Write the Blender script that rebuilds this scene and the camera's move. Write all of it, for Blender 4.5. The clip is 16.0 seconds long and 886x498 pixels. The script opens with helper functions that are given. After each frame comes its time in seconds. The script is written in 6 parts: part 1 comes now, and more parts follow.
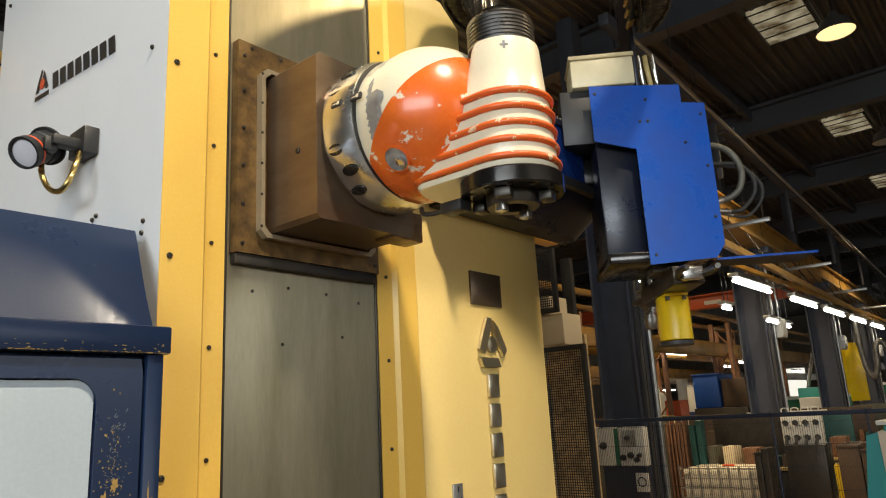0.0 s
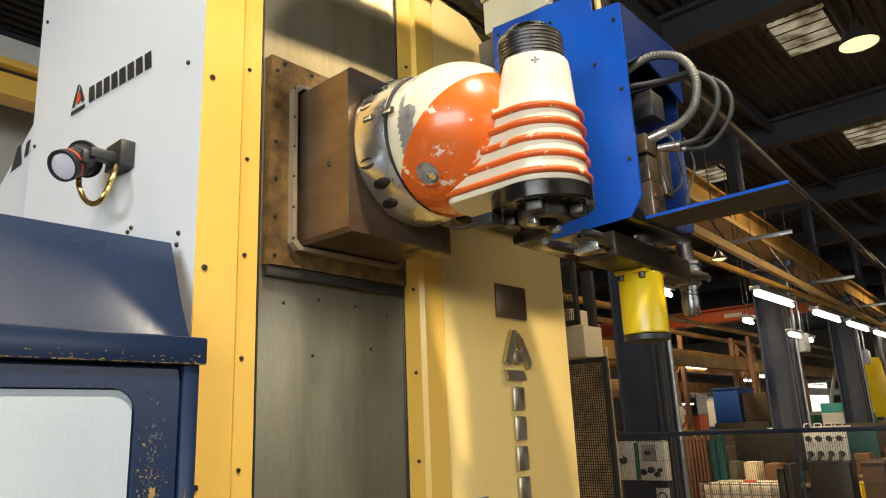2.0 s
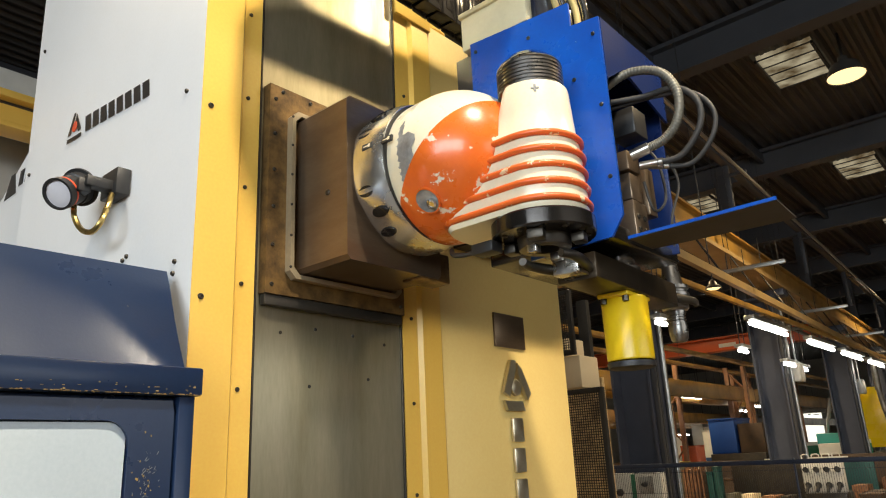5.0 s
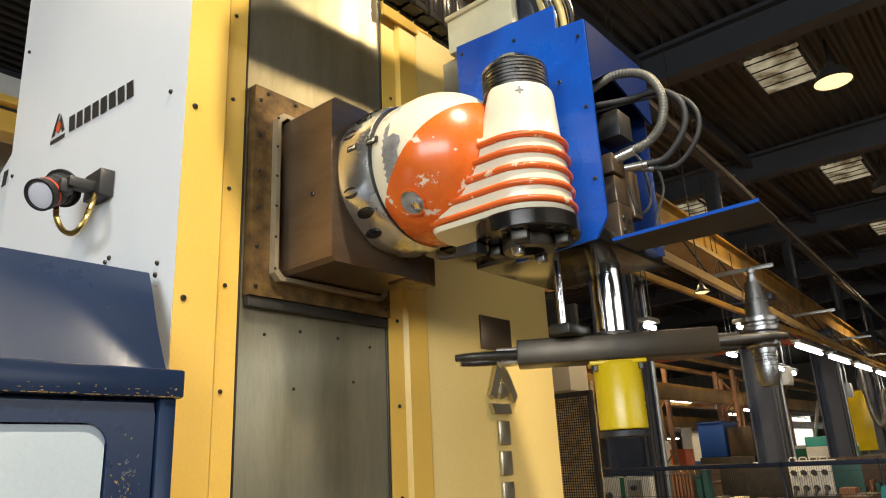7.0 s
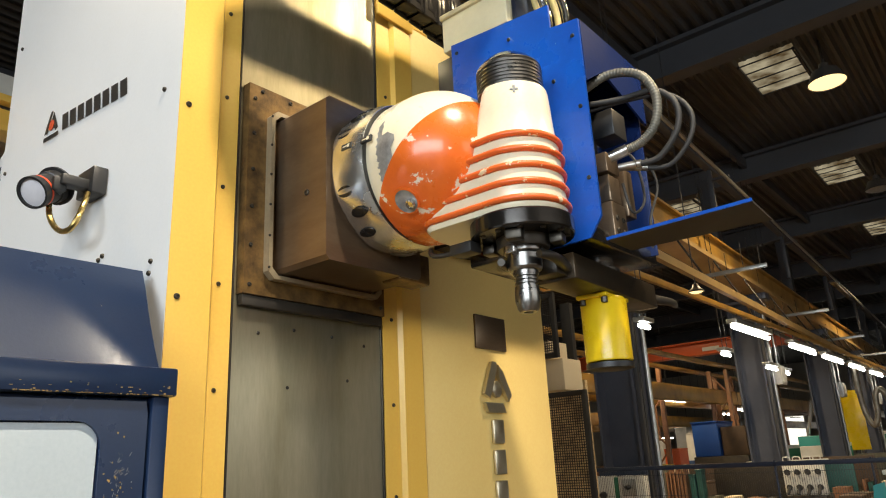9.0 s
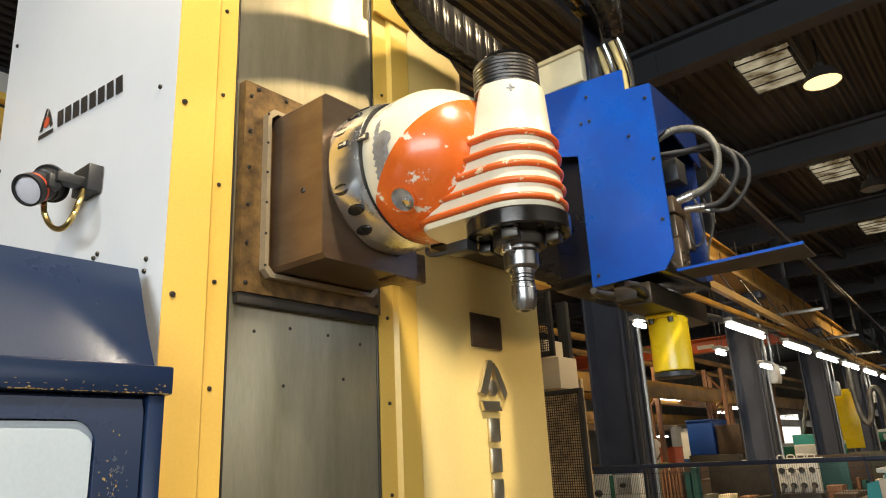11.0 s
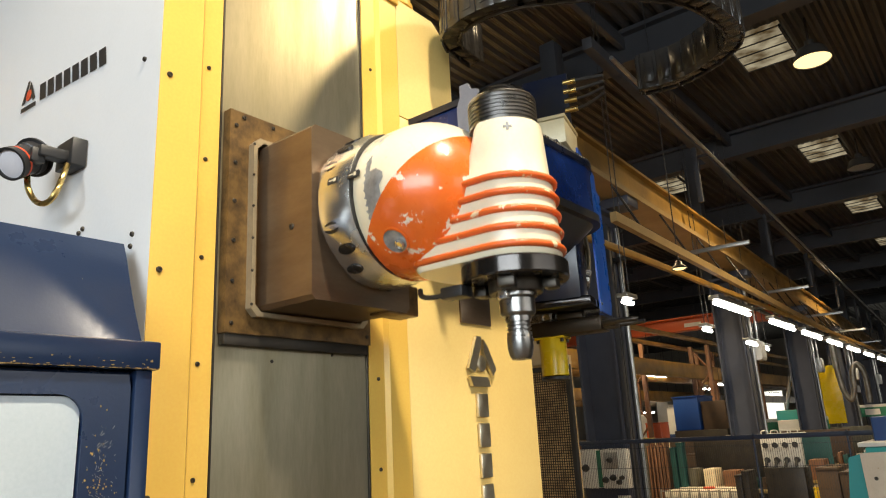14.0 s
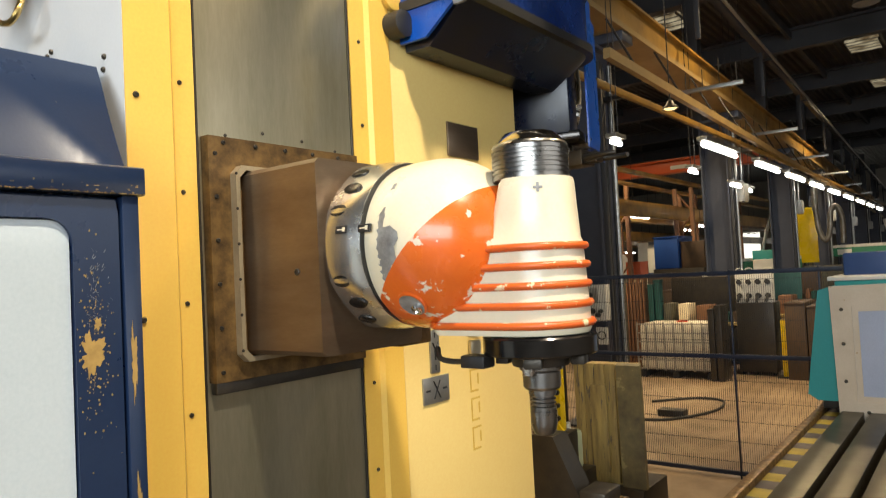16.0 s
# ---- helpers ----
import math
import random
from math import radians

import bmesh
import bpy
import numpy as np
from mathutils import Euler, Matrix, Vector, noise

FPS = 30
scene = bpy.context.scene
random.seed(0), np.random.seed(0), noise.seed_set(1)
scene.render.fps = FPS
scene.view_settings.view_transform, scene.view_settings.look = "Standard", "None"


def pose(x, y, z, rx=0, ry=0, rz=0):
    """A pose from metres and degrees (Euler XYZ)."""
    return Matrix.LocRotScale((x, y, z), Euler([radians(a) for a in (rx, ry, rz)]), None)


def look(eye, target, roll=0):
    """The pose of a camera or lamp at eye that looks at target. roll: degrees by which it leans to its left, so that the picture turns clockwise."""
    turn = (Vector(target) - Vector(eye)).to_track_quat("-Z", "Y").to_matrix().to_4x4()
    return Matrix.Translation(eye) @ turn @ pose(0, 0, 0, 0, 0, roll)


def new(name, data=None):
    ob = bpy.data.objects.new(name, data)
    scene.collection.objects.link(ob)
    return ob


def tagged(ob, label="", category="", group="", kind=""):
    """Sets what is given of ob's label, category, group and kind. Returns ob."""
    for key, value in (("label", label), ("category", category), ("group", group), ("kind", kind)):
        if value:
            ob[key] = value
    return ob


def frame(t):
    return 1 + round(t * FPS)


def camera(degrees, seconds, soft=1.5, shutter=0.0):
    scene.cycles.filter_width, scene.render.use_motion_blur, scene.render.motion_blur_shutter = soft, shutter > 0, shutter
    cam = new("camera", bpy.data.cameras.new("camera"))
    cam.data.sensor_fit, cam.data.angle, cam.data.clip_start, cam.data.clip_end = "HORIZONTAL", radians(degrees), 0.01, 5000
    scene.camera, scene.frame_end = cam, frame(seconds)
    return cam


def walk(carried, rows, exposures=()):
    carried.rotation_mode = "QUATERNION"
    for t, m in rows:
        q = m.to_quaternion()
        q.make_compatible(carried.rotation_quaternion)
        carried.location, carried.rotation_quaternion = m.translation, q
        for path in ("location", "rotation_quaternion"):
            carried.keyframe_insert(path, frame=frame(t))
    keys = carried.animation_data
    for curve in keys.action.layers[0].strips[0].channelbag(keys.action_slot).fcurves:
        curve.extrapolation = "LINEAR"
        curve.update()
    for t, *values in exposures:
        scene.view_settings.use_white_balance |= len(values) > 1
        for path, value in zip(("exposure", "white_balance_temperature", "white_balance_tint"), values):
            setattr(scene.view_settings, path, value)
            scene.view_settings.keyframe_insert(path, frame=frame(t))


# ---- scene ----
cam = camera(64.6, 16.0, soft=1.1, shutter=0.5)
PATH = [
    (0, (-0.803, -1.573, 2.087), (0.694, -0.33, 2.547), -3.1),
    (0.5, (-0.826, -1.576, 2.087), (0.662, -0.326, 2.56), -3.0),
    (1, (-0.832, -1.559, 2.091), (0.646, -0.299, 2.571), -2.9),
    (1.5, (-0.835, -1.563, 2.089), (0.639, -0.298, 2.565), -2.7),
    (2, (-0.836, -1.555, 2.091), (0.626, -0.282, 2.584), -2.5),
    (2.5, (-0.832, -1.545, 2.092), (0.622, -0.269, 2.599), -2.5),
    (3, (-0.828, -1.541, 2.093), (0.614, -0.261, 2.624), -2.4),
    (3.5, (-0.841, -1.532, 2.099), (0.597, -0.26, 2.66), -2.3),
    (4, (-0.842, -1.526, 2.096), (0.605, -0.269, 2.667), -2.5),
    (6.5, (-0.818, -1.539, 2.089), (0.652, -0.313, 2.668), -2.8),
    (7, (-0.82, -1.539, 2.087), (0.655, -0.321, 2.671), -2.9),
    (7.5, (-0.821, -1.54, 2.087), (0.657, -0.326, 2.672), -3.0),
    (8, (-0.819, -1.541, 2.088), (0.663, -0.33, 2.67), -2.9),
    (8.5, (-0.818, -1.54, 2.086), (0.666, -0.332, 2.666), -2.9),
    (9, (-0.818, -1.541, 2.085), (0.666, -0.333, 2.667), -2.9),
    (11.5, (-0.819, -1.539, 2.085), (0.678, -0.344, 2.66), -2.9),
    (12, (-0.827, -1.532, 2.088), (0.676, -0.344, 2.659), -2.9),
    (12.5, (-0.829, -1.532, 2.087), (0.683, -0.345, 2.642), -2.8),
    (13, (-0.825, -1.535, 2.085), (0.69, -0.346, 2.625), -2.8),
    (13.5, (-0.817, -1.539, 2.084), (0.702, -0.35, 2.612), -2.8),
    (14, (-0.813, -1.537, 2.081), (0.71, -0.347, 2.596), -3.0),
    (14.5, (-0.814, -1.533, 2.077), (0.719, -0.344, 2.561), -3.1),
    (15, (-0.81, -1.533, 2.072), (0.751, -0.33, 2.416), -2.9),
    (15.5, (-0.805, -1.538, 2.058), (0.775, -0.326, 2.241), -2.9),
    (16, (-0.8, -1.524, 2.049), (0.783, -0.304, 2.122), -2.9),
]
walk(cam, [(t, look(eye, target, roll)) for t, eye, target, roll in PATH],
     exposures=[(0, -.35), (.3, -.06), (.5, .03), (2, -.03), (9, -.05), (11.5, .02), (14, 0), (15, -.06), (16, -.02)])

# ---- world and lights ----
world = bpy.data.worlds.new("world")
scene.world = world
world.use_nodes = True
_nt = world.node_tree
_sky = _nt.nodes.new("ShaderNodeTexSky")
_sky.sky_type, _sky.sun_disc = "NISHITA", False
_sky.sun_elevation, _sky.sun_rotation = radians(35), radians(200)
_bg = _nt.nodes["Background"]
_nt.links.new(_sky.outputs[0], _bg.inputs[0])
_bg.inputs[1].default_value = 0.12


def lamp(name, kind, m, energy, color, size=0.5, size_y=None, spot=None):
    data = bpy.data.lights.new(name, kind)
    data.energy, data.color = energy, color
    if kind == "AREA":
        data.size = size
        if size_y:
            data.shape, data.size_y = "RECTANGLE", size_y
    elif kind in ("POINT", "SPOT"):
        data.shadow_soft_size = size
        if spot:
            data.spot_size, data.spot_blend = radians(spot), 0.6
    ob = new(name, data)
    ob.matrix_world = m
    return ob


# daylight through the long window band behind the camera
lamp("window_daylight", "AREA", look((-9.9, -5.0, 4.6), (0.0, -3.0, 3.2)), 1180, (0.87, 0.95, 1.0), 9.0, 3.2)
# warm high-bay lamps under the roof
lamp("high_bay_and_fill", "SPOT", look((-0.6, -3.4, 7.6), (0.25, 0.0, 2.0)), 2450, (1.0, 0.87, 0.68), 0.22, spot=37)
# daylight through the south windows
lamp("window_daylight", "AREA", look((3.0, -13.9, 4.6), (3.0, 0.0, 3.4)), 250, (1.0, 0.94, 0.86), 14.0, 3.0)
# the spot at (-1.5, 4.0) is added, unseen, to brighten the left bay
for _x, _y, _e in ((-1.5, 4.0, 500), (4.5, -3.5, 900), (10.75, -.09, 1500), (9.0, 5.0, 1500), (14.0, -3.0, 900), (16.0, 6.0, 1700), (23.0, 1.0, 1500), (22.0, 9.0, 1500)):
    lamp("high_bay_and_fill", "SPOT", look((_x, _y, 7.45), (_x, _y + .01, 0)), _e, (1.0, 0.76, 0.44), 0.22, spot=130)

# ---- building helpers ----
ORIGIN = {}


def thing(name, at=(0, 0, 0), label="", category="", group="", kind=""):
    ob = new(name)
    ob.empty_display_size = 0.1
    ob.location = at
    ORIGIN[ob] = Vector(at)
    return tagged(ob, label, category, group, kind)


def part(name, bm, material, parent=None, label="", smooth=35, category="", kind=""):
    """Links a bmesh, drawn in the place's own metres, as one mesh under its parent."""
    if parent is not None:
        bmesh.ops.translate(bm, verts=bm.verts, vec=-ORIGIN[parent])
    bmesh.ops.recalc_face_normals(bm, faces=bm.faces)
    me = bpy.data.meshes.new(name)
    lim = radians(smooth)
    for f in bm.faces:
        f.smooth = True
    for e in bm.edges:
        if len(e.link_faces) == 2 and e.calc_face_angle(0) > lim:
            e.smooth = False
    bm.to_mesh(me)
    bm.free()
    me.materials.append(material)
    ob = new(name, me)
    if parent is not None:
        ob.parent = parent
        ORIGIN[ob] = ORIGIN[parent]
    return tagged(ob, label, category, "", kind)


def solid(name, bm, material, label, category, kind="", group="", smooth=35):
    """A thing of one mesh; its origin at the foot of it."""
    lo = Vector([min(v.co[i] for v in bm.verts) for i in range(3)])
    hi = Vector([max(v.co[i] for v in bm.verts) for i in range(3)])
    o = Vector(((lo.x + hi.x) / 2, (lo.y + hi.y) / 2, lo.z))
    bmesh.ops.translate(bm, verts=bm.verts, vec=-o)
    ob = part(name, bm, material, None, label, smooth, category, kind)
    ob.location = o
    ORIGIN[ob] = o
    if group:
        ob["group"] = group
    return ob


def B():
    return bmesh.new()


def box(bm, x0, x1, y0, y1, z0, z1, bevel=0.0, seg=2, m=None):
    t = bmesh.new()
    bmesh.ops.create_cube(t, size=1)
    for v in t.verts:
        v.co = Vector((x0 + (v.co.x + .5) * (x1 - x0), y0 + (v.co.y + .5) * (y1 - y0), z0 + (v.co.z + .5) * (z1 - z0)))
    if bevel:
        bmesh.ops.bevel(t, geom=t.edges[:], offset=bevel, segments=seg, profile=.5, affect="EDGES")
    if m is not None:
        t.transform(m)
    join(bm, t)
    return bm


def join(bm, other):
    at = {}
    for v in other.verts:
        at[v] = bm.verts.new(v.co)
    for f in other.faces:
        try:
            bm.faces.new([at[v] for v in f.verts])
        except ValueError:
            pass
    other.free()


def frame_at(p, axis):
    """A matrix that stands z along axis at p."""
    q = Vector(axis).normalized().to_track_quat("Z", "Y")
    return Matrix.Translation(p) @ q.to_matrix().to_4x4()


def lathe(bm, profile, p=(0, 0, 0), axis=(0, 0, 1), seg=40, close=True):
    """Turns (radius, height) pairs about the axis at p."""
    m = frame_at(p, axis)
    rings = []
    for r, h in profile:
        if r < 1e-5:
            rings.append([bm.verts.new(m @ Vector((0, 0, h)))])
        else:
            rings.append([bm.verts.new(m @ Vector((r * math.cos(2 * math.pi * k / seg), r * math.sin(2 * math.pi * k / seg), h))) for k in range(seg)])
    for a, b in zip(rings, rings[1:]):
        for k in range(seg):
            j = (k + 1) % seg
            if len(a) == 1 and len(b) == 1:
                continue
            if len(a) == 1:
                bm.faces.new((a[0], b[k], b[j]))
            elif len(b) == 1:
                bm.faces.new((a[k], a[j], b[0]))
            else:
                bm.faces.new((a[k], a[j], b[j], b[k]))
    if close:
        for ring in (rings[0], rings[-1]):
            if len(ring) > 2:
                bm.faces.new(ring)
    return bm


def rod(bm, p0, p1, r, seg=16, r1=None):
    p0, p1 = Vector(p0), Vector(p1)
    return lathe(bm, [(r, 0), (r if r1 is None else r1, (p1 - p0).length)], p0, p1 - p0, seg)


def loft(bm, rings, closed_ends=True):
    rows = [[bm.verts.new(p) for p in ring] for ring in rings]
    n = len(rows[0])
    for a, b in zip(rows, rows[1:]):
        for k in range(n):
            bm.faces.new((a[k], a[(k + 1) % n], b[(k + 1) % n], b[k]))
    if closed_ends:
        bm.faces.new(rows[0])
        bm.faces.new(rows[-1])
    return bm


def smooth_line(pts, n=8, closed=False):
    """A Catmull-Rom line through pts."""
    pts = [Vector(p) for p in pts]
    out = []
    k = len(pts)
    last = k if closed else k - 1
    for i in range(last):
        if closed:
            a, b, c, d = (pts[(i + j) % k] for j in (-1, 0, 1, 2))
        else:
            a, b, c, d = pts[max(i - 1, 0)], pts[i], pts[i + 1], pts[min(i + 2, k - 1)]
        for s in range(n):
            u = s / n
            out.append(0.5 * (2 * b + (c - a) * u + (2 * a - 5 * b + 4 * c - d) * u * u + (3 * b - a - 3 * c + d) * u ** 3))
    if not closed:
        out.append(pts[-1])
    return out


def tube(bm, line, r, seg=10, closed=False):
    rings = []
    n = len(line)
    up = Vector((0.13, 0.27, 1)).normalized()
    for i, p in enumerate(line):
        a = line[(i - 1) % n] if closed or i else line[0]
        b = line[(i + 1) % n] if closed or i < n - 1 else line[-1]
        d = (b - a).normalized()
        s = d.cross(up)
        if s.length < 0.05:
            s = d.cross(Vector((1, 0, 0)))
        s.normalize()
        w = s.cross(d)
        rr = r(i / max(n - 1, 1)) if callable(r) else r
        rings.append([p + rr * (math.cos(2 * math.pi * k / seg) * s + math.sin(2 * math.pi * k / seg) * w) for k in range(seg)])
    if closed:
        rings.append(rings[0])
    loft(bm, rings, not closed)
    if closed:
        bmesh.ops.remove_doubles(bm, verts=bm.verts, dist=1e-6)
    return bm


def prism(bm, outline, d0, d1, to):
    """A slab of an outline in two coordinates; to(u, v, d) gives the place."""
    a = [bm.verts.new(to(u, v, d0)) for u, v in outline]
    b = [bm.verts.new(to(u, v, d1)) for u, v in outline]
    n = len(a)
    bm.faces.new(a)
    bm.faces.new(b[::-1])
    for k in range(n):
        bm.faces.new((a[k], b[k], b[(k + 1) % n], a[(k + 1) % n]))
    return bm


def ellipse(cx, cy, rx, ry, n=20, a0=0.0):
    return [(cx + rx * math.cos(2 * math.pi * k / n + a0), cy + ry * math.sin(2 * math.pi * k / n + a0)) for k in range(n)]


def screw(bm, p, axis, r=0.007, h=0.005):
    return lathe(bm, [(r, 0), (r, h * .5), (r * .75, h), (r * .4, h), (r * .4, h * .5), (0, h * .5)], p, axis, 10, close=False)


# ---- materials ----
def mat(name, col, rough=0.5, metal=0.0, col2=None, scale=4.0, amt=0.5, bump=0.1, bscale=120.0, chips=None, chip_at=0.63, chip_scale=9.0,
        stretch=(1, 1, 1), rvar=0.15, coat=0.0, island=0.0):
    m = bpy.data.materials.new(name)
    m.use_nodes = True
    nt = m.node_tree
    n, l = nt.nodes, nt.links
    p = n["Principled BSDF"]
    p.inputs["Metallic"].default_value = metal
    p.inputs["Coat Weight"].default_value = coat
    tc = n.new("ShaderNodeTexCoord")
    mp = n.new("ShaderNodeMapping")
    mp.inputs["Scale"].default_value = stretch
    l.new(tc.outputs["Object"], mp.inputs[0])

    def noise_tex(sc, detail, rough_):
        t = n.new("ShaderNodeTexNoise")
        t.inputs["Scale"].default_value, t.inputs["Detail"].default_value, t.inputs["Roughness"].default_value = sc, detail, rough_
        l.new(mp.outputs[0], t.inputs["Vector"])
        return t
    big, fine = noise_tex(scale, 6, 0.6), noise_tex(bscale, 4, 0.6)
    c2 = col2 or tuple(c * 0.7 for c in col)
    ramp = n.new("ShaderNodeValToRGB")
    ramp.color_ramp.elements[0].position, ramp.color_ramp.elements[1].position = 0.35, 0.68
    ramp.color_ramp.elements[0].color = (0, 0, 0, 1)
    ramp.color_ramp.elements[1].color = (amt, amt, amt, 1)
    l.new(big.outputs["Fac"], ramp.inputs[0])
    mix = n.new("ShaderNodeMix")
    mix.data_type = "RGBA"
    l.new(ramp.outputs[0], mix.inputs["Factor"])
    mix.inputs["A"].default_value, mix.inputs["B"].default_value = (*col, 1), (*c2, 1)
    out = mix.outputs["Result"]
    grain = n.new("ShaderNodeMix")
    grain.data_type, grain.blend_type = "RGBA", "OVERLAY"
    grain.inputs["Factor"].default_value = 0.12
    l.new(out, grain.inputs["A"])
    l.new(fine.outputs["Fac"], grain.inputs["B"])
    out = grain.outputs["Result"]
    rr = n.new("ShaderNodeMapRange")
    rr.inputs["To Min"].default_value, rr.inputs["To Max"].default_value = max(rough - rvar, 0.03), min(rough + rvar, 1)
    l.new(big.outputs["Fac"], rr.inputs["Value"])
    l.new(rr.outputs[0], p.inputs["Roughness"])
    if island:
        oi = n.new("ShaderNodeObjectInfo")
        hs = n.new("ShaderNodeHueSaturation")
        mr = n.new("ShaderNodeMapRange")
        mr.inputs["To Min"].default_value, mr.inputs["To Max"].default_value = 1 - island, 1 + island
        l.new(oi.outputs["Random"], mr.inputs["Value"])
        l.new(mr.outputs[0], hs.inputs["Value"])
        l.new(out, hs.inputs["Color"])
        out = hs.outputs["Color"]
    if chips:
        ct = noise_tex(chip_scale, 8, 0.62)
        cr = n.new("ShaderNodeValToRGB")
        cr.color_ramp.elements[0].position, cr.color_ramp.elements[1].position = chip_at, chip_at + 0.015
        l.new(ct.outputs["Fac"], cr.inputs[0])
        cm = n.new("ShaderNodeMix")
        cm.data_type = "RGBA"
        l.new(cr.outputs[0], cm.inputs["Factor"])
        l.new(out, cm.inputs["A"])
        cm.inputs["B"].default_value = (*chips, 1)
        out = cm.outputs["Result"]
    l.new(out, p.inputs["Base Color"])
    if bump:
        b = n.new("ShaderNodeBump")
        b.inputs["Strength"].default_value, b.inputs["Distance"].default_value = bump, 0.002
        l.new(fine.outputs["Fac"], b.inputs["Height"])
        l.new(b.outputs[0], p.inputs["Normal"])
    return m


def glow(name, col, strength):
    m = bpy.data.materials.new(name)
    m.use_nodes = True
    n = m.node_tree.nodes
    n.remove(n["Principled BSDF"])
    e = n.new("ShaderNodeEmission")
    e.inputs[0].default_value, e.inputs[1].default_value = (*col, 1), strength
    m.node_tree.links.new(e.outputs[0], n["Material Output"].inputs[0])
    return m


WHITE = mat("white_enamel", (.78, .79, .80), .35, col2=(.70, .71, .72), scale=1.5, bump=.05)
YELLOW = mat("yellow_enamel", (.80, .515, .10), .36, col2=(.75, .465, .085), scale=2.0, bump=.06)
CREAM = mat("yellow_panel", (.78, .585, .215), .40, col2=(.73, .53, .18), scale=1.6, bump=.06)
NAVY = mat("navy_paint", (.008, .021, .062), .29, col2=(.016, .030, .066), scale=5, bump=.12, chips=(.42, .30, .13), chip_at=.745, chip_scale=14, rvar=.08)
BLUE = mat("blue_paint", (.006, .085, .46), .30, col2=(.006, .055, .34), scale=7, amt=.8, bump=.12, chips=(.5, .55, .62), chip_at=.70, chip_scale=26)
DARKBLUE = mat("darker_blue", (.005, .021, .115), .28, col2=(.005, .016, .07), scale=4, bump=.1)
STEEL = mat("machined_steel", (.55, .53, .50), .28, 1.0, col2=(.40, .37, .33), scale=12, bump=.05, bscale=200)
CHROME = mat("chromed_steel", (.72, .72, .72), .12, 1.0, col2=(.6, .6, .6), scale=5, bump=.02, rvar=.06)
DARKSTEEL = mat("blackened_steel", (.055, .05, .045), .4, .7, col2=(.10, .085, .06), scale=9, bump=.15)
COVER = mat("way_cover_steel", (.56, .52, .38), .33, .88, col2=(.34, .31, .20), scale=2.4, amt=.9, bump=.05, bscale=60, stretch=(2.6, 2.6, .45), rvar=.10)
RAMSTEEL = mat("oiled_ram_steel", (.23, .17, .115), .34, .75, col2=(.12, .075, .042), scale=2.5, amt=.8, bump=.1, bscale=90, stretch=(.6, .6, 2.5))
RUST = mat("rusty_oily_plate", (.22, .13, .045), .40, .45, col2=(.055, .032, .014), scale=24, amt=.9, bump=.35, bscale=110)
IVORY = mat("ivory_enamel", (.82, .74, .55), .3, col2=(.78, .69, .48), scale=5, bump=.08, chips=(.30, .28, .25), chip_at=.70, chip_scale=8, coat=.2)
ORANGE = mat("orange_enamel", (.80, .165, .018), .27, col2=(.66, .09, .012), scale=6, bump=.08, chips=(.78, .66, .52), chip_at=.612, chip_scale=17, coat=.3)
RIDGE = mat("ridge_enamel", (.70, .13, .02), .32, col2=(.60, .09, .015), scale=10, bump=.1, chips=(.80, .62, .40), chip_at=.61, chip_scale=30)
BLACK = mat("black_plastic", (.015, .015, .016), .45, col2=(.03, .028, .025), scale=20, bump=.1)
RUBBER = mat("black_rubber", (.02, .02, .02), .6, col2=(.05, .045, .04), scale=15, bump=.15)
MOTOR = mat("motor_yellow", (.80, .56, .012), .28, col2=(.72, .47, .01), scale=5, bump=.05, chips=(.12, .09, .05), chip_at=.74, chip_scale=40)
PLATE = mat("engraved_plate", (.40, .40, .38), .35, .8, scale=20)
INK = mat("black_letter_paint", (.02, .02, .022), .4, scale=10, bump=.02)
REDINK = mat("red_mark_paint", (.70, .09, .03), .4, scale=10, bump=.02)
GLUE = mat("old_glue", (.50, .31, .04), .6, col2=(.66, .44, .08), scale=30, amt=.9, bump=.2)
LETTER = mat("brushed_letter_metal", (.62, .56, .42), .36, 1.0, scale=20, bump=.03)
TOOLSTEEL = mat("tool_steel", (.26, .255, .245), .31, 1.0, col2=(.22, .20, .18), scale=25, bump=.04)
COLLAR = mat("collar_steel", (.72, .71, .68), .25, .93, col2=(.50, .49, .46), scale=9, bump=.04)
BRASS = mat("brass_fitting", (.62, .45, .16), .3, 1.0, scale=30)

# ---- machine column ----
POCKET = mat("pocket_shade_steel", (.022, .021, .020), .25, .7, col2=(.11, .10, .09), scale=30, bump=.03)
def on_front(u, v, d):
    """A place on the column's front: u along it, v up, d out of it."""
    return Vector((u, -d, v))


def on_side(u, v, d):
    """A place on the column's white side: u back from the corner, v up, d out of it."""
    return Vector((-d + .0415 * max(0, 1 - u / 1.13), u, v))


def printed(u, v, d):
    """A place of the printed word, which sits a little higher and further back on the leaning side."""
    return on_side(0.0825 + 0.9390 * u, v + 0.0487 - 0.0415 * u, d)


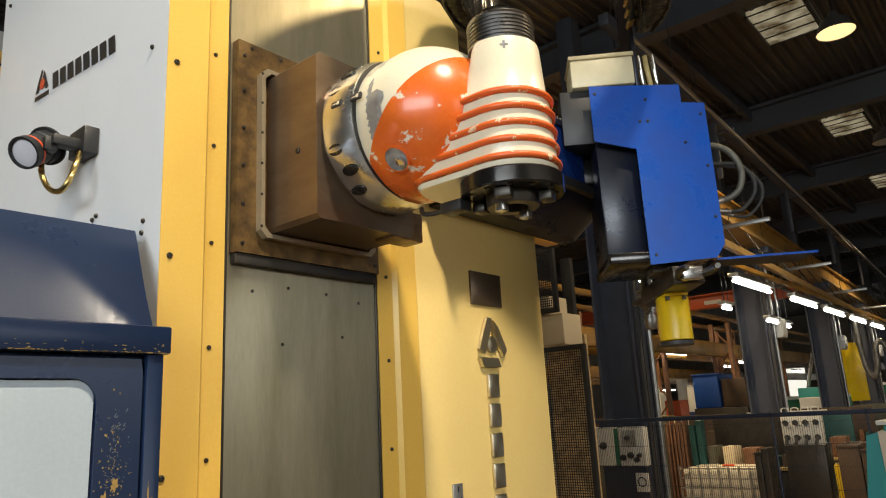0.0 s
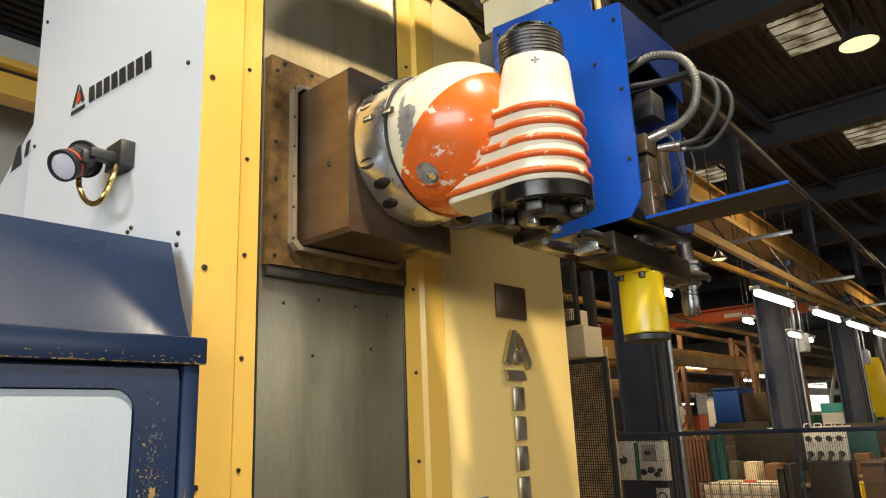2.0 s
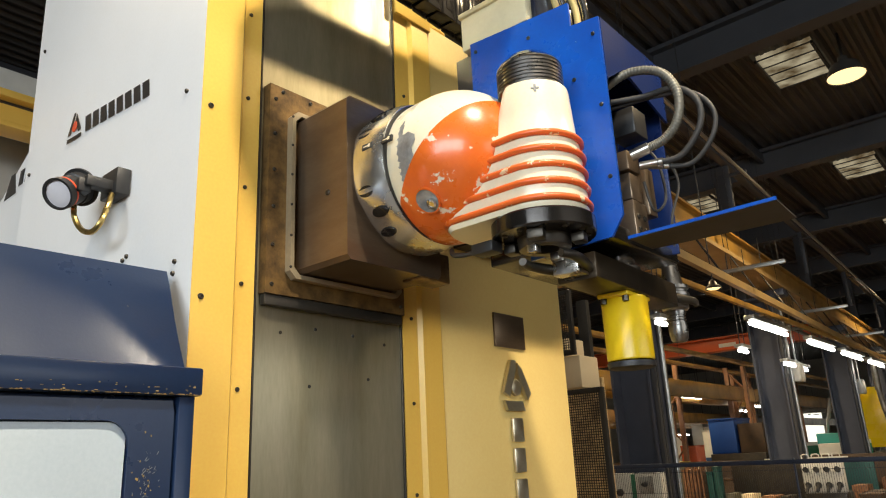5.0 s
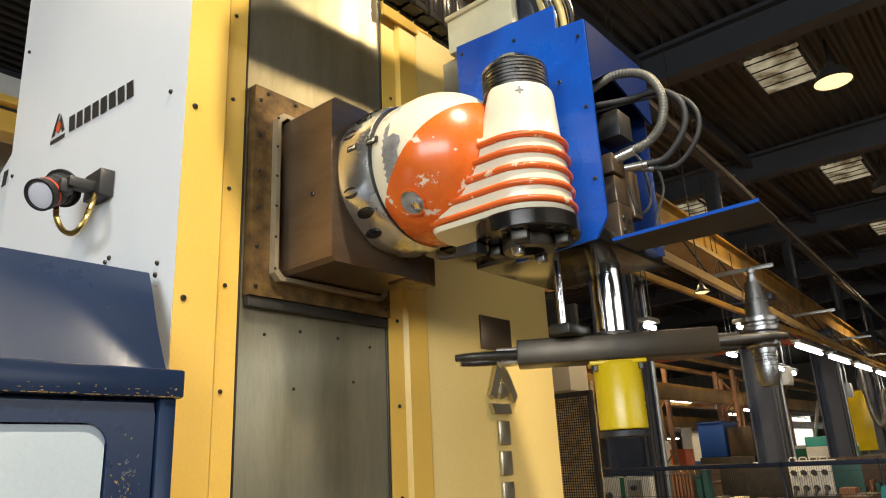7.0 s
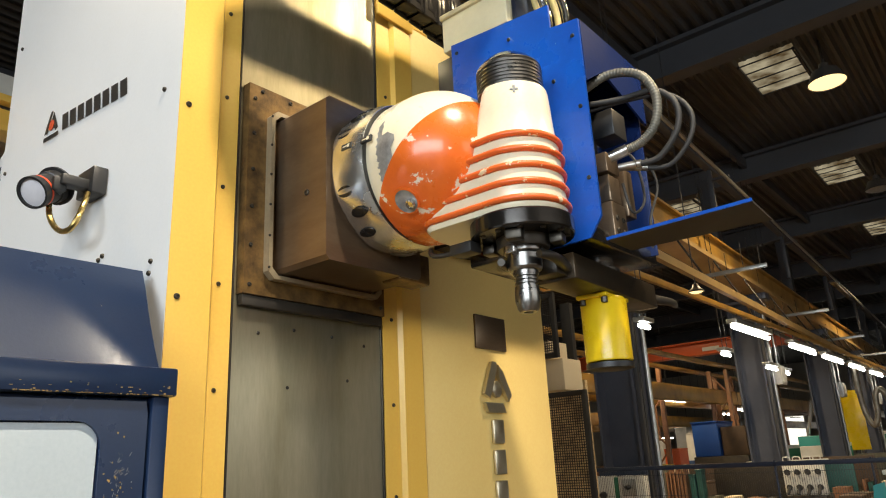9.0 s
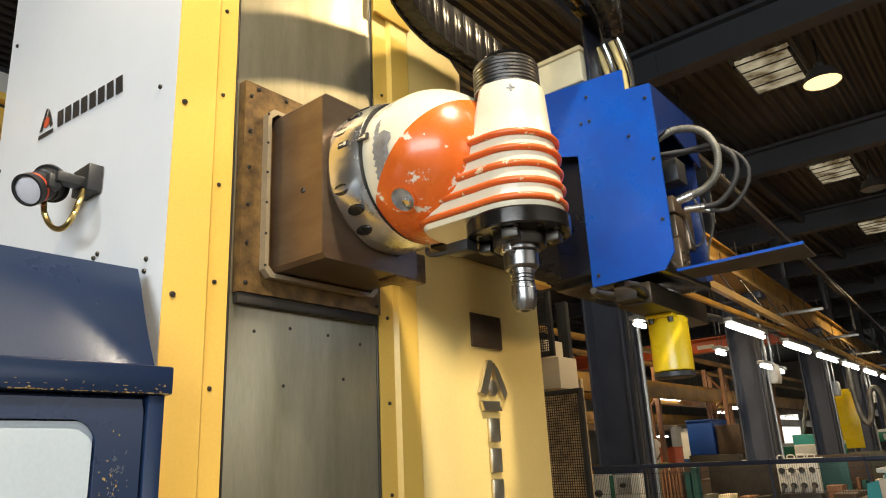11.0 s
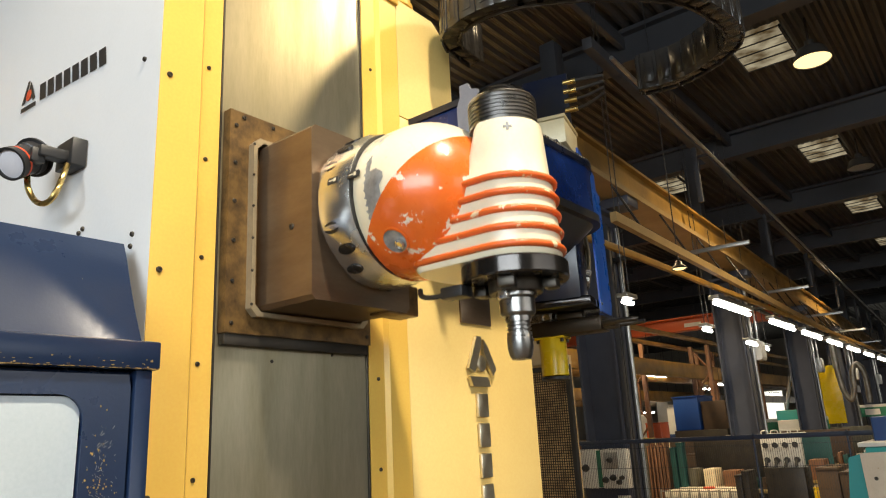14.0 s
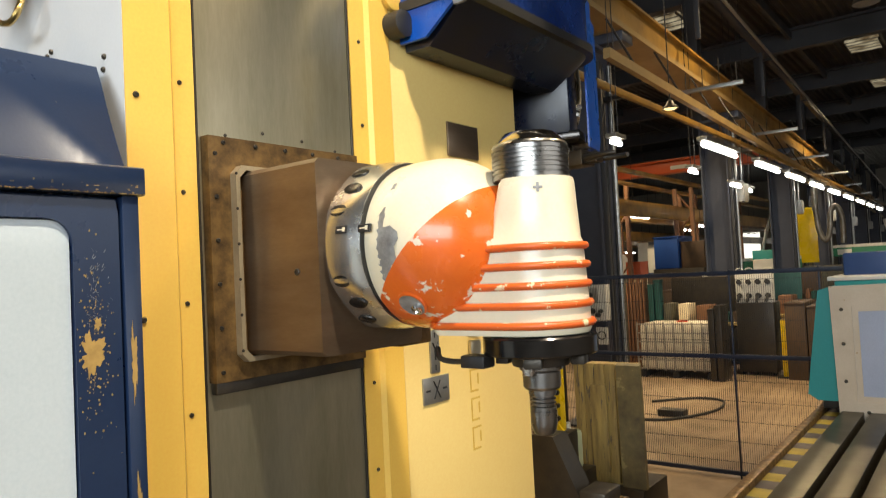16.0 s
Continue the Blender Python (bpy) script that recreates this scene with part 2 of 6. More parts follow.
def build_column():
    col = thing("machine_column", (0.9, 0.8, 0), "tall milling machine column with white side and yellow front panels", "machine")
    part("column_core", box(B(), .05, .20, .032, 1.12, 0, 4.55, .01), DARKSTEEL, col, "dark steel core behind the panels")
    part("column_core", box(B(), .775, .938, .034, 1.12, 0, 4.55, .01), DARKSTEEL, col, "dark steel core behind the panels")
    part("column_neck", box(B(), .940, 1.262, .034, 1.12, 0, 3.63, .01), DARKSTEEL, col)
    part("upper_strip", box(B(), .760, .946, -.010, .003, 3.665, 4.5, .003), YELLOW, col, "upper yellow front sheet")
    part("column_shoulder", box(B(), 1.264, 1.70, .034, 1.72, 0, 3.20, .01), DARKSTEEL, col)
    part("neck_panel", prism(B(), [(.944, 3.214), (1.266, 3.214), (1.266, 3.62), (1.16, 3.70), (.944, 3.70)], -.030, -.004, on_front), CREAM, col)
    part("column_back", box(B(), .20, .775, .95, 1.12, 0, 4.55, .01), DARKSTEEL, col)
    # front strips with a pressed fold
    b = B()
    prism(b, [(.022, 0), (.138, 0), (.150, -.014), (.208, -.014), (.208, -.030), (.022, -.030)], .1, 4.5, lambda u, v, d: Vector((u, -v, d)))
    part("corner_strip", b, YELLOW, col, "yellow folded sheet strip with a row of screws")
    b = B()
    prism(b, [(.768, -.014), (.836, -.014), (.848, 0), (.938, 0), (.938, -.030), (.768, -.030)], .1, 4.5, lambda u, v, d: Vector((u, -v, d)))
    part("corner_strip", b, YELLOW, col, "yellow folded sheet strip with a row of screws")
    part("logo_panel", box(B(), .944, 1.722, .004, .030, .1, 3.21, .004), CREAM, col, "yellow sheet panel with raised metal letters")
    part("column_end_panel", box(B(), 1.704, 1.726, .034, 1.70, .1, 3.21, .004), CREAM, col)
    # white side: tall panel and the wider lower one
    b = B()
    prism(b, [(.003, .1), (1.135, .1), (1.135, 3.26), (1.20, 4.5), (.003, 4.5)], .0145, .02, on_side)
    part("side_panel", b, WHITE, col, "white enamelled side panel")
    b = B()
    prism(b, [(1.14, .1), (2.3, .1), (2.3, 2.95), (1.62, 3.05), (1.142, 3.30)], -.03, .0, on_side)
    part("rear_side_panel", b, WHITE, col, "white rear panel with a stepped top")
    part("rear_core", box(B(), .04, 1.5, 1.13, 2.3, 0, 2.9, .01), DARKSTEEL, col)
    # screws
    for z in (4.05, 3.70, 3.363, 3.091, 2.822, 2.553, 2.282, 2.01, 1.74, 1.47, 1.2):
        part("screw", screw(B(), (.168, .014, z), (0, -1, 0), .006, .005), DARKSTEEL, col)
        part("screw", screw(B(), (.807, .014, z - .018), (0, -1, 0), .006, .005), DARKSTEEL, col)
    for z in (3.54, 3.018, 2.50, 1.98, 1.46):
        part("screw", screw(B(), (.047, 0, z), (0, -1, 0), .0078, .006), DARKSTEEL, col)
    for y, z in ((.075, 3.08), (.08, 2.60), (.085, 2.57), (1.10, 3.65), (1.095, 3.14), (.075, 3.56), (.35, 2.66), (.33, 2.668)):
        part("screw", screw(B(), on_side(y, z, .02), (-1, 0, 0), .007, .006), DARKSTEEL, col)
    # dark square plate, its mark and the upright letters
    part("cover_plate", box(B(), 1.237, 1.428, -.004, .004, 2.482, 2.608, .001), RAMSTEEL, col, "dark square cover plate")
    mark = on_front
    for outline in ([(1.255, 2.315), (1.312, 2.435), (1.340, 2.435), (1.340, 2.405), (1.290, 2.300)],
                    [(1.352, 2.425), (1.380, 2.400), (1.428, 2.315), (1.404, 2.290), (1.352, 2.380)],
                    [(1.258, 2.285), (1.275, 2.250), (1.385, 2.250), (1.368, 2.285)]):
        part("badge_bar", prism(B(), outline, .0, .014, mark), LETTER, col, "raised metal badge bar")
    part("badge_disc", lathe(B(), [(.030, 0), (.030, .012), (.026, .014), (0, .014)], (1.342, .004, 2.335), (0, -1, 0), 24, False), LETTER, col)
    # raised upright word becomes plain bars of its size
    z = 2.225
    for k in range(8):
        if k < 5:
            part("letter_bar", box(B(), 1.303, 1.367, -.012, .004, z - .085, z, .005), LETTER, col, "raised metal letter bar")
        else:
            b = B()
            for x0, x1, z0, z1 in ((1.305, 1.362, z - .007, z), (1.305, 1.355, z - .085, z - .078), (1.305, 1.312, z - .078, z - .007), (1.352, 1.360, z - .060, z - .02)):
                box(b, x0, x1, .0025, .005, z0, z1)
            part("letter_mark", b, GLUE, col, "ochre glue outline of a lost letter")
        z -= .106
    for x0, x1, z0, z1 in ((1.075, 1.125, 1.712, 1.860), (1.028, 1.170, 1.610, 1.700)):
        part("axis_plate", box(B(), x0, x1, -.003, .004, z0, z1, .001), PLATE, col, "grey engraved axis plate")
    # the axis letters on the plates, as strokes
    for name, cx, cz, strokes in (("letter_y", 1.100, 1.786, (((-.014, .03), (0, .004)), ((.014, .03), (0, .004)), ((0, .006), (0, -.03)))),
                                  ("letter_x", 1.099, 1.655, (((-.017, .03), (.017, -.03)), ((.017, .03), (-.017, -.03))))):
        b = B()
        for (ua, va), (ub, vb) in strokes:
            m = frame_at(Vector((cx + (ua + ub) / 2, -.0036, cz + (va + vb) / 2)), Vector((ub - ua, 0, vb - va)))
            ln = math.hypot(ub - ua, vb - va) / 2
            box(b, -.004, .004, -.0006, .0006, -ln, ln, 0, 2, m if abs(ub - ua) > 0 else Matrix.Translation((cx, -.0036, cz + (va + vb) / 2)))
        part("letter", b, INK, col, "black axis letter")
    for s in (-1, 1):
        part("dash", box(B(), 1.099 + s * .046 - .012, 1.099 + s * .046 + .012, -.0042, -.003, 1.652, 1.658), INK, col)
        part("dash", box(B(), 1.0975, 1.1025, -.0042, -.003, 1.786 + s * .056 - .009, 1.786 + s * .056 + .009), INK, col)
    # printed word on the white side becomes plain bars
    for outline in ([(.770, 3.175), (.735, 3.248), (.722, 3.248), (.750, 3.175)], [(.712, 3.240), (.672, 3.172), (.688, 3.166), (.722, 3.215)],
                    [(.772, 3.163), (.772, 3.148), (.664, 3.140), (.664, 3.155)]):
        part("printed_mark", prism(B(), outline, .021, .022, printed), INK, col)
    part("printed_dot", lathe(B(), [(.019, 0), (.019, .001), (0, .001)], printed(.722, 3.196, .0212), (-1, 0, 0), 20, False), REDINK, col, "red printed dot")
    for k in range(8):
        y0, z0 = .632 - k * .055, 3.145 - k * .0053
        part("printed_bar", prism(B(), [(y0, z0), (y0 + .010, z0 + .058), (y0 - .030, z0 + .055), (y0 - .040, z0 - .003)], .021, .022, printed), INK, col)
    part("printed_mark", prism(B(), [(1.40, 3.13), (1.35, 3.22), (1.31, 3.22), (1.28, 3.13)], .001, .002, on_side), INK, col)
    for k in range(2):
        part("printed_bar", prism(B(), [(1.26 - k * .06, 3.15), (1.25 - k * .06, 3.21), (1.21 - k * .06, 3.21), (1.22 - k * .06, 3.15)], .001, .002, on_side), INK, col)
    return col


def build_way_covers():
    c = thing("way_cover", (.49, .02, .25), "oily brushed steel slideway cover sheet behind the ram", "cover")
    b = B()
    prism(b, [(.212, .25), (.764, .25), (.764, 4.5), (.212, 4.5)], -.030, -.022, on_front)
    part("sheet", b, COVER, c)
    for x in (.211, .759):
        part("side_lip", box(B(), x, x + .005, .014, .022, .25, 4.5, .001), DARKSTEEL, c)
    for x, z in ((.30, 2.44), (.42, 2.46), (.56, 2.455), (.69, 2.44), (.40, 2.30), (.62, 2.33)):
        part("rivet", screw(B(), (x, .022, z), (0, -1, 0), .005, .003), DARKSTEEL, c)
    return c


# ---- spindle axis and the moving head ----
SX, SY = .566, -.666
BALL = Vector((.549, -.436, 2.852))
RING = Vector((.540, 0, 2.855))


def stadium(r, length, z, n=22):
    """An outline round the spindle, drawn out towards the column."""
    out = []
    for k in range(n + 1):
        a = math.pi + math.pi * k / n
        out.append(Vector((SX + r * math.cos(a), SY + r * math.sin(a), z)))
    for k in range(n + 1):
        a = math.pi * k / n
        out.append(Vector((SX + r * math.cos(a), SY + length + r * math.sin(a) * .5, z)))
    return out


def build_saddle():
    h = thing("saddle", (SX, 0, 2.832), "rust-brown oily saddle plate that slides on the column", "saddle")
    b = B()
    o, i = [(.226, 2.535), (.752, 2.535), (.752, 3.155), (.226, 3.155)], [(.322, 2.597), (.685, 2.597), (.685, 3.068), (.322, 3.068)]
    loft(b, [[Vector((u, -d, v)) for u, v in ol] for ol, d in ((i, -.021), (o, -.021), (o, .010), (i, .010), (i, -.021))], False)
    bmesh.ops.remove_doubles(b, verts=b.verts, dist=1e-5)
    part("saddle_plate", b, RUST, h)
    part("saddle_foot", box(B(), .230, .748, -.004, .0205, 2.505, 2.535, .003), DARKSTEEL, h)
    for k in range(6):
        for x in (.245, .735):
            part("screw", screw(B(), (x, -.010, 2.56 + k * .11), (0, -1, 0), .006, .005), DARKSTEEL, h)
    for k in range(5):
        part("screw", screw(B(), (.27 + k * .1, -.010, 3.14), (0, -1, 0), .006, .005), DARKSTEEL, h)
    # light wiper frame round the foot of the ram
    def ring_frame(grow):
        x0, x1, z0, z1, c = .298 - grow, .708 + grow, 2.590 - grow, 3.072 + grow, .02
        return [(x0 + c, z0), (x1 - c, z0), (x1, z0 + c), (x1, z1 - c), (x1 - c, z1), (x0 + c, z1), (x0, z1 - c), (x0, z0 + c)]
    b = B()
    o, i = ring_frame(.010), ring_frame(-.002)
    for d0, d1 in ((.010, .034),):
        rows = [[Vector((u, -d, v)) for u, v in ol] for ol, d in ((i, d0), (o, d0), (o, d1), (i, d1), (i, d0))]
        loft(b, rows, False)
    bmesh.ops.remove_doubles(b, verts=b.verts, dist=1e-5)
    part("wiper_frame", b, mat("pale_wiper", (.46, .38, .25), .4, .6, scale=20), h, "pale metal wiper frame with screws")
    for z in [2.61 + k * .09 for k in range(6)]:
        part("screw", screw(B(), (.289, -.034, z), (0, -1, 0), .004, .003), DARKSTEEL, h)
    return h


def build_head():
    h = thing("milling_head", (SX, 0, 2.832), "ram with steel collar and ivory and orange swivel milling head", "milling head")
    # ram body, chamfered along its edges, with a bolted end block
    b = B()
    x0, x1, z0, z1, c = .321, .686, 2.597, 3.068, .012
    oct_ = [(x0 + c, z0), (x1 - c, z0), (x1, z0 + c), (x1, z1 - c), (x1 - c, z1), (x0 + c, z1), (x0, z1 - c), (x0, z0 + c)]
    prism(b, oct_, -.45, .228, on_front)
    part("ram", b, RAMSTEEL, h, "brown oiled square steel ram", smooth=20)
    part("end_lug", box(B(), .600, .730, -.226, -.150, 2.59, 2.68, .006), RUST, h)
    part("end_lug", box(B(), .684, .705, -.215, -.165, 2.60, 2.66, .004), RUST, h)
    part("screw", screw(B(), (.60, -.228, 2.66), (0, -1, 0), .012, .008), DARKSTEEL, h)
    part("screw", screw(B(), (.321, -.15, 2.80), (-1, 0, 0), .009, .004), DARKSTEEL, h)
    # steel collar with flats and oval pockets
    b = B()
    n = 64
    rings = []
    for y, r, flat in ((-.226, .196, 0), (-.242, .214, .6), (-.308, .214, .6), (-.334, .206, 0), (-.346, .202, 0), (-.347, .150, 0)):
        ring = []
        for k in range(n):
            a = 2 * math.pi * k / n
            s = (a / (math.pi / 4) + .5) % 1 - .5
            rr = r * (1 - flat * .04 * (1 - min(1, (abs(s) * 2) ** 2))) if flat else r
            ring.append(Vector((RING.x + rr * math.cos(a), y, RING.z + rr * math.sin(a))))
        rings.append(ring)
    loft(b, rings)
    part("collar", b, COLLAR, h, "machined steel collar with oval pockets", smooth=25)
    # pockets are uncut: flat ovals coloured dark for the shade inside
    for a0 in (-40, 140, 220, 40):
        for da in (-17, 0, 17):
            a = radians(a0 + da)
            n_ = Vector((math.cos(a), 0, math.sin(a)))
            p = RING + n_ * .2115 + Vector((0, -.275 - (.018 if da == 0 else 0), 0))
            t = B()
            lathe(t, [(.026, -.012), (.026, .0010), (.0245, .0018), (.012, .0015), (0, .0014)], (0, 0, 0), (0, 0, 1), 20, False)
            side_ = Vector((0, -1, 0)).cross(n_)
            t.transform(Matrix.Translation(p) @ Matrix((Vector((0, -1, 0)), side_, n_)).transposed().to_4x4() @ Matrix.Diagonal((1.05, .58, 1, 1)))
            part("bolt_pocket", t, POCKET, h, "flat dark oval as the shade of a bolt pocket", smooth=70)
    part("collar_joint", lathe(B(), [(.180, 0), (.2000, .0005), (.2000, .0025), (.180, .003)], (RING.x, -.3455, RING.z), (0, -1, 0), 64), BLACK, h)
    # ivory half and orange half of the ball, split on a slant
    def half(r, keep):
        t = B()
        lathe(t, [(.150, .3475), (.1975, .348), (r - .003, .356), (r - .001, .385), (r, .410)] + [(r * math.cos(a), -BALL.y + r * math.sin(a)) for a in [radians(-4 + 94 * k / 22) for k in range(23)]],
              (BALL.x, 0, BALL.z), (0, -1, 0), 72)
        cut = Vector((0, -.70, -.714)) * keep
        bmesh.ops.bisect_plane(t, geom=t.verts[:] + t.edges[:] + t.faces[:], plane_co=BALL + Vector((0, -.030, -.016)), plane_no=cut, clear_inner=True)
        edge = [e for e in t.edges if len(e.link_faces) == 1]
        bmesh.ops.holes_fill(t, edges=edge, sides=0)
        return t
    part("ivory_housing", half(.203, -1), IVORY, h, "ivory painted housing with chipped paint", smooth=40)
    part("orange_housing", half(.206, 1), ORANGE, h, "orange painted ball housing with chipped paint", smooth=40)
    PRIMER = mat("bare_primer", (.20, .20, .20), .45, .3, col2=(.42, .42, .41), scale=26, amt=.9, bump=.3)
    for way, size, seed in (((-.955, .235, -.05), .098, 3), ((-.91, .30, -.27), .034, 5), ((-.86, .33, .36), .020, 17), ((-.80, .34, .42), .014, 8), ((-.72, .12, .60), .012, 9), ((-.62, .30, .70), .016, 11)):
        part("bare_patch", patch(BALL, .2045, Vector(way), size, seed), PRIMER, h, "grey bare patch in the paint")
    # access port with a plug
    n_ = Vector((-.715, -.03, -.66)).normalized()
    p = BALL + n_ * .2065
    part("access_port", lathe(B(), [(.030, -.002), (.032, .0026), (.036, .002), (.037, -.006)], p, n_, 28, False), ORANGE, h)
    part("port_cup", lathe(B(), [(.0315, .0022), (.027, .0006), (0, .0002)], p, n_, 28, False), PRIMER, h, "bare grey recess")
    part("port_plug", lathe(B(), [(.013, -.004), (.013, .007), (.009, .009), (.009, .006), (0, .006)], p + Vector((.004, -.012, -.008)), n_, 20, False), CHROME, h, "shiny port plug")
    # arrow plates
    for y, dx in ((-.295, .001), (-.362, .0)):
        n_ = Vector((-.985, 0, .17)).normalized()
        m = frame_at(Vector((RING.x, BALL.y, RING.z)) + n_ * (.2085 if y > -.3 else .203) + Vector((0, y - BALL.y, 0)), n_)
        part("arrow_plate", box(B(), -.019, .019, -.009, .009, -.004, .003, .001, 1, m), INK, h, "small black arrow plate")
        part("arrow", box(box(B(), -.013, .004, -.0015, .0015, .003, .0036, 0, 1, m), .004, .012, -.005, .005, .003, .0036, 0, 1, m), IVORY, h, "white arrow")
    # spindle barrel, ridged, drawn out towards the ball
    b = B()
    levels = ((2.6379, .112, .185), (2.647, .116, .190), (2.7057, .114, .16), (2.7622, .111, .12), (2.8187, .108, .085), (2.8356, .107, .075), (2.8435, .103, .035),
              (2.9015, .099, .025), (2.966, .095, .010), (2.976, .093, .004))
    loft(b, [stadium(r, ln, z) for z, r, ln in levels])
    part("spindle_barrel", b, IVORY, h, "ivory spindle barrel with orange ridges", smooth=50)
    for a, w, h_ in ((218, .020, .005), (218, .006, .020), (252, .007, .004)):
        n_ = Vector((math.cos(radians(a)), math.sin(radians(a)), .06)).normalized()
        part("paint_chip", box(B(), -w / 2, w / 2, -h_ / 2, h_ / 2, -.004, .0012, .0005, 1, Matrix.Translation((SX, SY, 2.945 if a < 230 else 2.91)) @ Matrix.Translation(n_ * .0965) @ Matrix.Rotation(radians(a + 90), 4, "Z") @ Matrix.Rotation(radians(90), 4, "X")), PRIMER, h, "small grey paint chip")
    for z, r, ln in ((2.8255, .110, .085), (2.7848, .112, .105), (2.743, .113, .125), (2.7012, .115, .16), (2.6594, .117, .188)):
        part("ridge", tube(B(), stadium(r + .001, ln, z), .0085, 8, True), RIDGE, h, "orange ridge with worn paint", smooth=60)
    part("spindle_flange", lathe(B(), [(.060, 0), (.124, 0), (.127, .004), (.127, .038), (.124, .042), (.060, .042)], (SX, SY, 2.5927), (0, 0, 1), 56), BLACKSTEEL, h, "black steel spindle flange")
    for k in range(12):
        a = 2 * math.pi * k / 12
        part("flange_bolt", screw(B(), (SX + .105 * math.cos(a), SY + .105 * math.sin(a), 2.5927), (0, 0, -1), .007, .003), DARKSTEEL, h)
    part("spindle_nose", lathe(B(), [(.036, .02), (.036, 0), (.062, 0), (.064, .003), (.066, .028)], (SX, SY, 2.5657), (0, 0, 1), 40, False), DARKSTEEL, h)
    for s in (-1, 1):
        part("drive_key", box(B(), SX + s * .050 - .012, SX + s * .050 + .012, SY - .0125, SY + .0125, 2.5475, 2.5702, .002), STEEL, h)
    for a in (20, 100, 200, 285):
        c, s = math.cos(radians(a)), math.sin(radians(a))
        part("clamp_block", box(B(), -.016, .016, -.020, .020, 2.5679, 2.5927, .004, 2, Matrix.Translation((SX + .086 * c, SY + .086 * s, 0)) @ Matrix.Rotation(radians(a), 4, "Z")), DARKSTEEL, h)
    # coolant nozzle at the flange
    part("nozzle_block", box(B(), SX - .10, SX - .055, SY + .085, SY + .15, 2.5645, 2.5927, .004), BLACK, h)
    part("nozzle_pipe", tube(B(), smooth_line([(SX - .08, SY + .13, 2.5792), (SX - .085, SY + .18, 2.5769), (SX - .088, SY + .215, 2.5837), (SX - .07, SY + .235, 2.6041)], 5), .0065, 8), DARKSTEEL, h)
    # threaded cap on top
    pr = [(.086, 0)]
    for k in range(7):
        z = .004 + k * .010
        pr += [(.086, z), (.086, z + .0055), (.0825, z + .0068), (.0825, z + .0094)]
    pr += [(.085, .076), (.082, .0812)]
    part("threaded_ring", lathe(B(), pr, (SX, SY, 2.976), (0, 0, 1), 48), TOOLSTEEL, h, "grooved steel ring on the barrel top", smooth=20)
    part("barrel_cap", lathe(B(), [(.082, 0), (.060, .024), (.054, .026), (0, .026)], (SX, SY, 3.0562), (0, 0, 1), 40), CHROME, h, "chamfered steel cap with holes")
    for k in range(6):
        a = 2 * math.pi * k / 6 + .3
        part("cap_hole", lathe(B(), [(.006, 0), (.006, .002), (0, .002)], (SX + .066 * math.cos(a), SY + .066 * math.sin(a), 3.0686), (math.cos(a) * .7, math.sin(a) * .7, .75), 10, False), BLACK, h)
    return h


def hull_radius(a, r):
    """The housing's radius at a distance a from the ball's middle towards the column."""
    if a <= 0:
        return math.sqrt(max(r * r - a * a, 0))
    return r - .004 * min(a / .05, 1) - (.006 * max(a - .05, 0) / .02)


def patch(c, r, way, size, seed):
    """An uneven thin patch laid on the ball's housing."""
    rng = random.Random(seed)
    m = frame_at((0, 0, 0), way)

    def lay(v, lift):
        d = (m @ Vector((v.x, v.y, r)))
        a = d.y
        flat = Vector((d.x, 0, d.z)).normalized()
        return c + flat * (hull_radius(a, r) + lift) + Vector((0, a, 0))
    t = B()
    n = 40
    rings = []
    edge = []
    for k in range(n):
        a = 2 * math.pi * k / n
        edge.append(size * (.8 + .55 * noise.noise(Vector((math.cos(a) * 2.1, math.sin(a) * 2.1, seed))) + rng.uniform(-.05, .05)))
    for f in (1, .8, .6, .4, .2):
        rings.append([t.verts.new(lay(Vector((edge[k] * f * math.cos(2 * math.pi * k / n) * .75, edge[k] * f * math.sin(2 * math.pi * k / n) * 1.15, 0)), .0007 if f == 1 else .0013)) for k in range(n)])
    mid = t.verts.new(lay(Vector((0, 0, 0)), .0013))
    for p, q in zip(rings, rings[1:]):
        for k in range(n):
            t.faces.new((p[k], p[(k + 1) % n], q[(k + 1) % n], q[k]))
    for k in range(n):
        t.faces.new((rings[-1][k], rings[-1][(k + 1) % n], mid))
    return t


BLACKSTEEL = mat("black_oxide_steel", (.045, .043, .042), .16, .85, col2=(.08, .07, .06), scale=10, bump=.05)


def build_tool():
    t = thing("tool_holder", (SX, SY, 2.5913), "steel taper tool holder with a collet chuck", "tool")
    o = (SX, SY, 2.5913)
    part("taper", lathe(B(), [(.0349, 0), (.0200, .101), (.019, .102)], o, (0, 0, 1), 36), TOOLSTEEL, t, "polished steel taper")
    part("pull_stud", lathe(B(), [(.012, .10), (.012, .118), (.009, .119), (.009, .126), (.014, .128), (.014, .137), (.010, .140)], o, (0, 0, 1), 20), TOOLSTEEL, t)
    part("flange", lathe(B(), [(.036, .003), (.049, .001), (.049, -.010), (.043, -.014), (.043, -.020), (.049, -.024), (.049, -.034), (.046, -.036)], o, (0, 0, 1), 40), TOOLSTEEL, t, smooth=20)
    part("chuck_body", lathe(B(), [(.040, -.036), (.042, -.040), (.042, -.072), (.038, -.078), (.031, -.080), (.031, -.088)], o, (0, 0, 1), 36), TOOLSTEEL, t, smooth=20)
    pr = [(.029, -.088)]
    for k in range(3):
        pr += [(.029, -.092 - k * .009), (.025, -.094 - k * .009), (.025, -.097 - k * .009), (.029, -.099 - k * .009)]
    pr += [(.029, -.125), (.030, -.127), (.030, -.152), (.026, -.170), (.021, -.178), (.012, -.178), (.011, -.165), (0, -.165)]
    part("collet_nut", lathe(B(), pr, o, (0, 0, 1), 32, False), TOOLSTEEL, t, smooth=20)
    return t


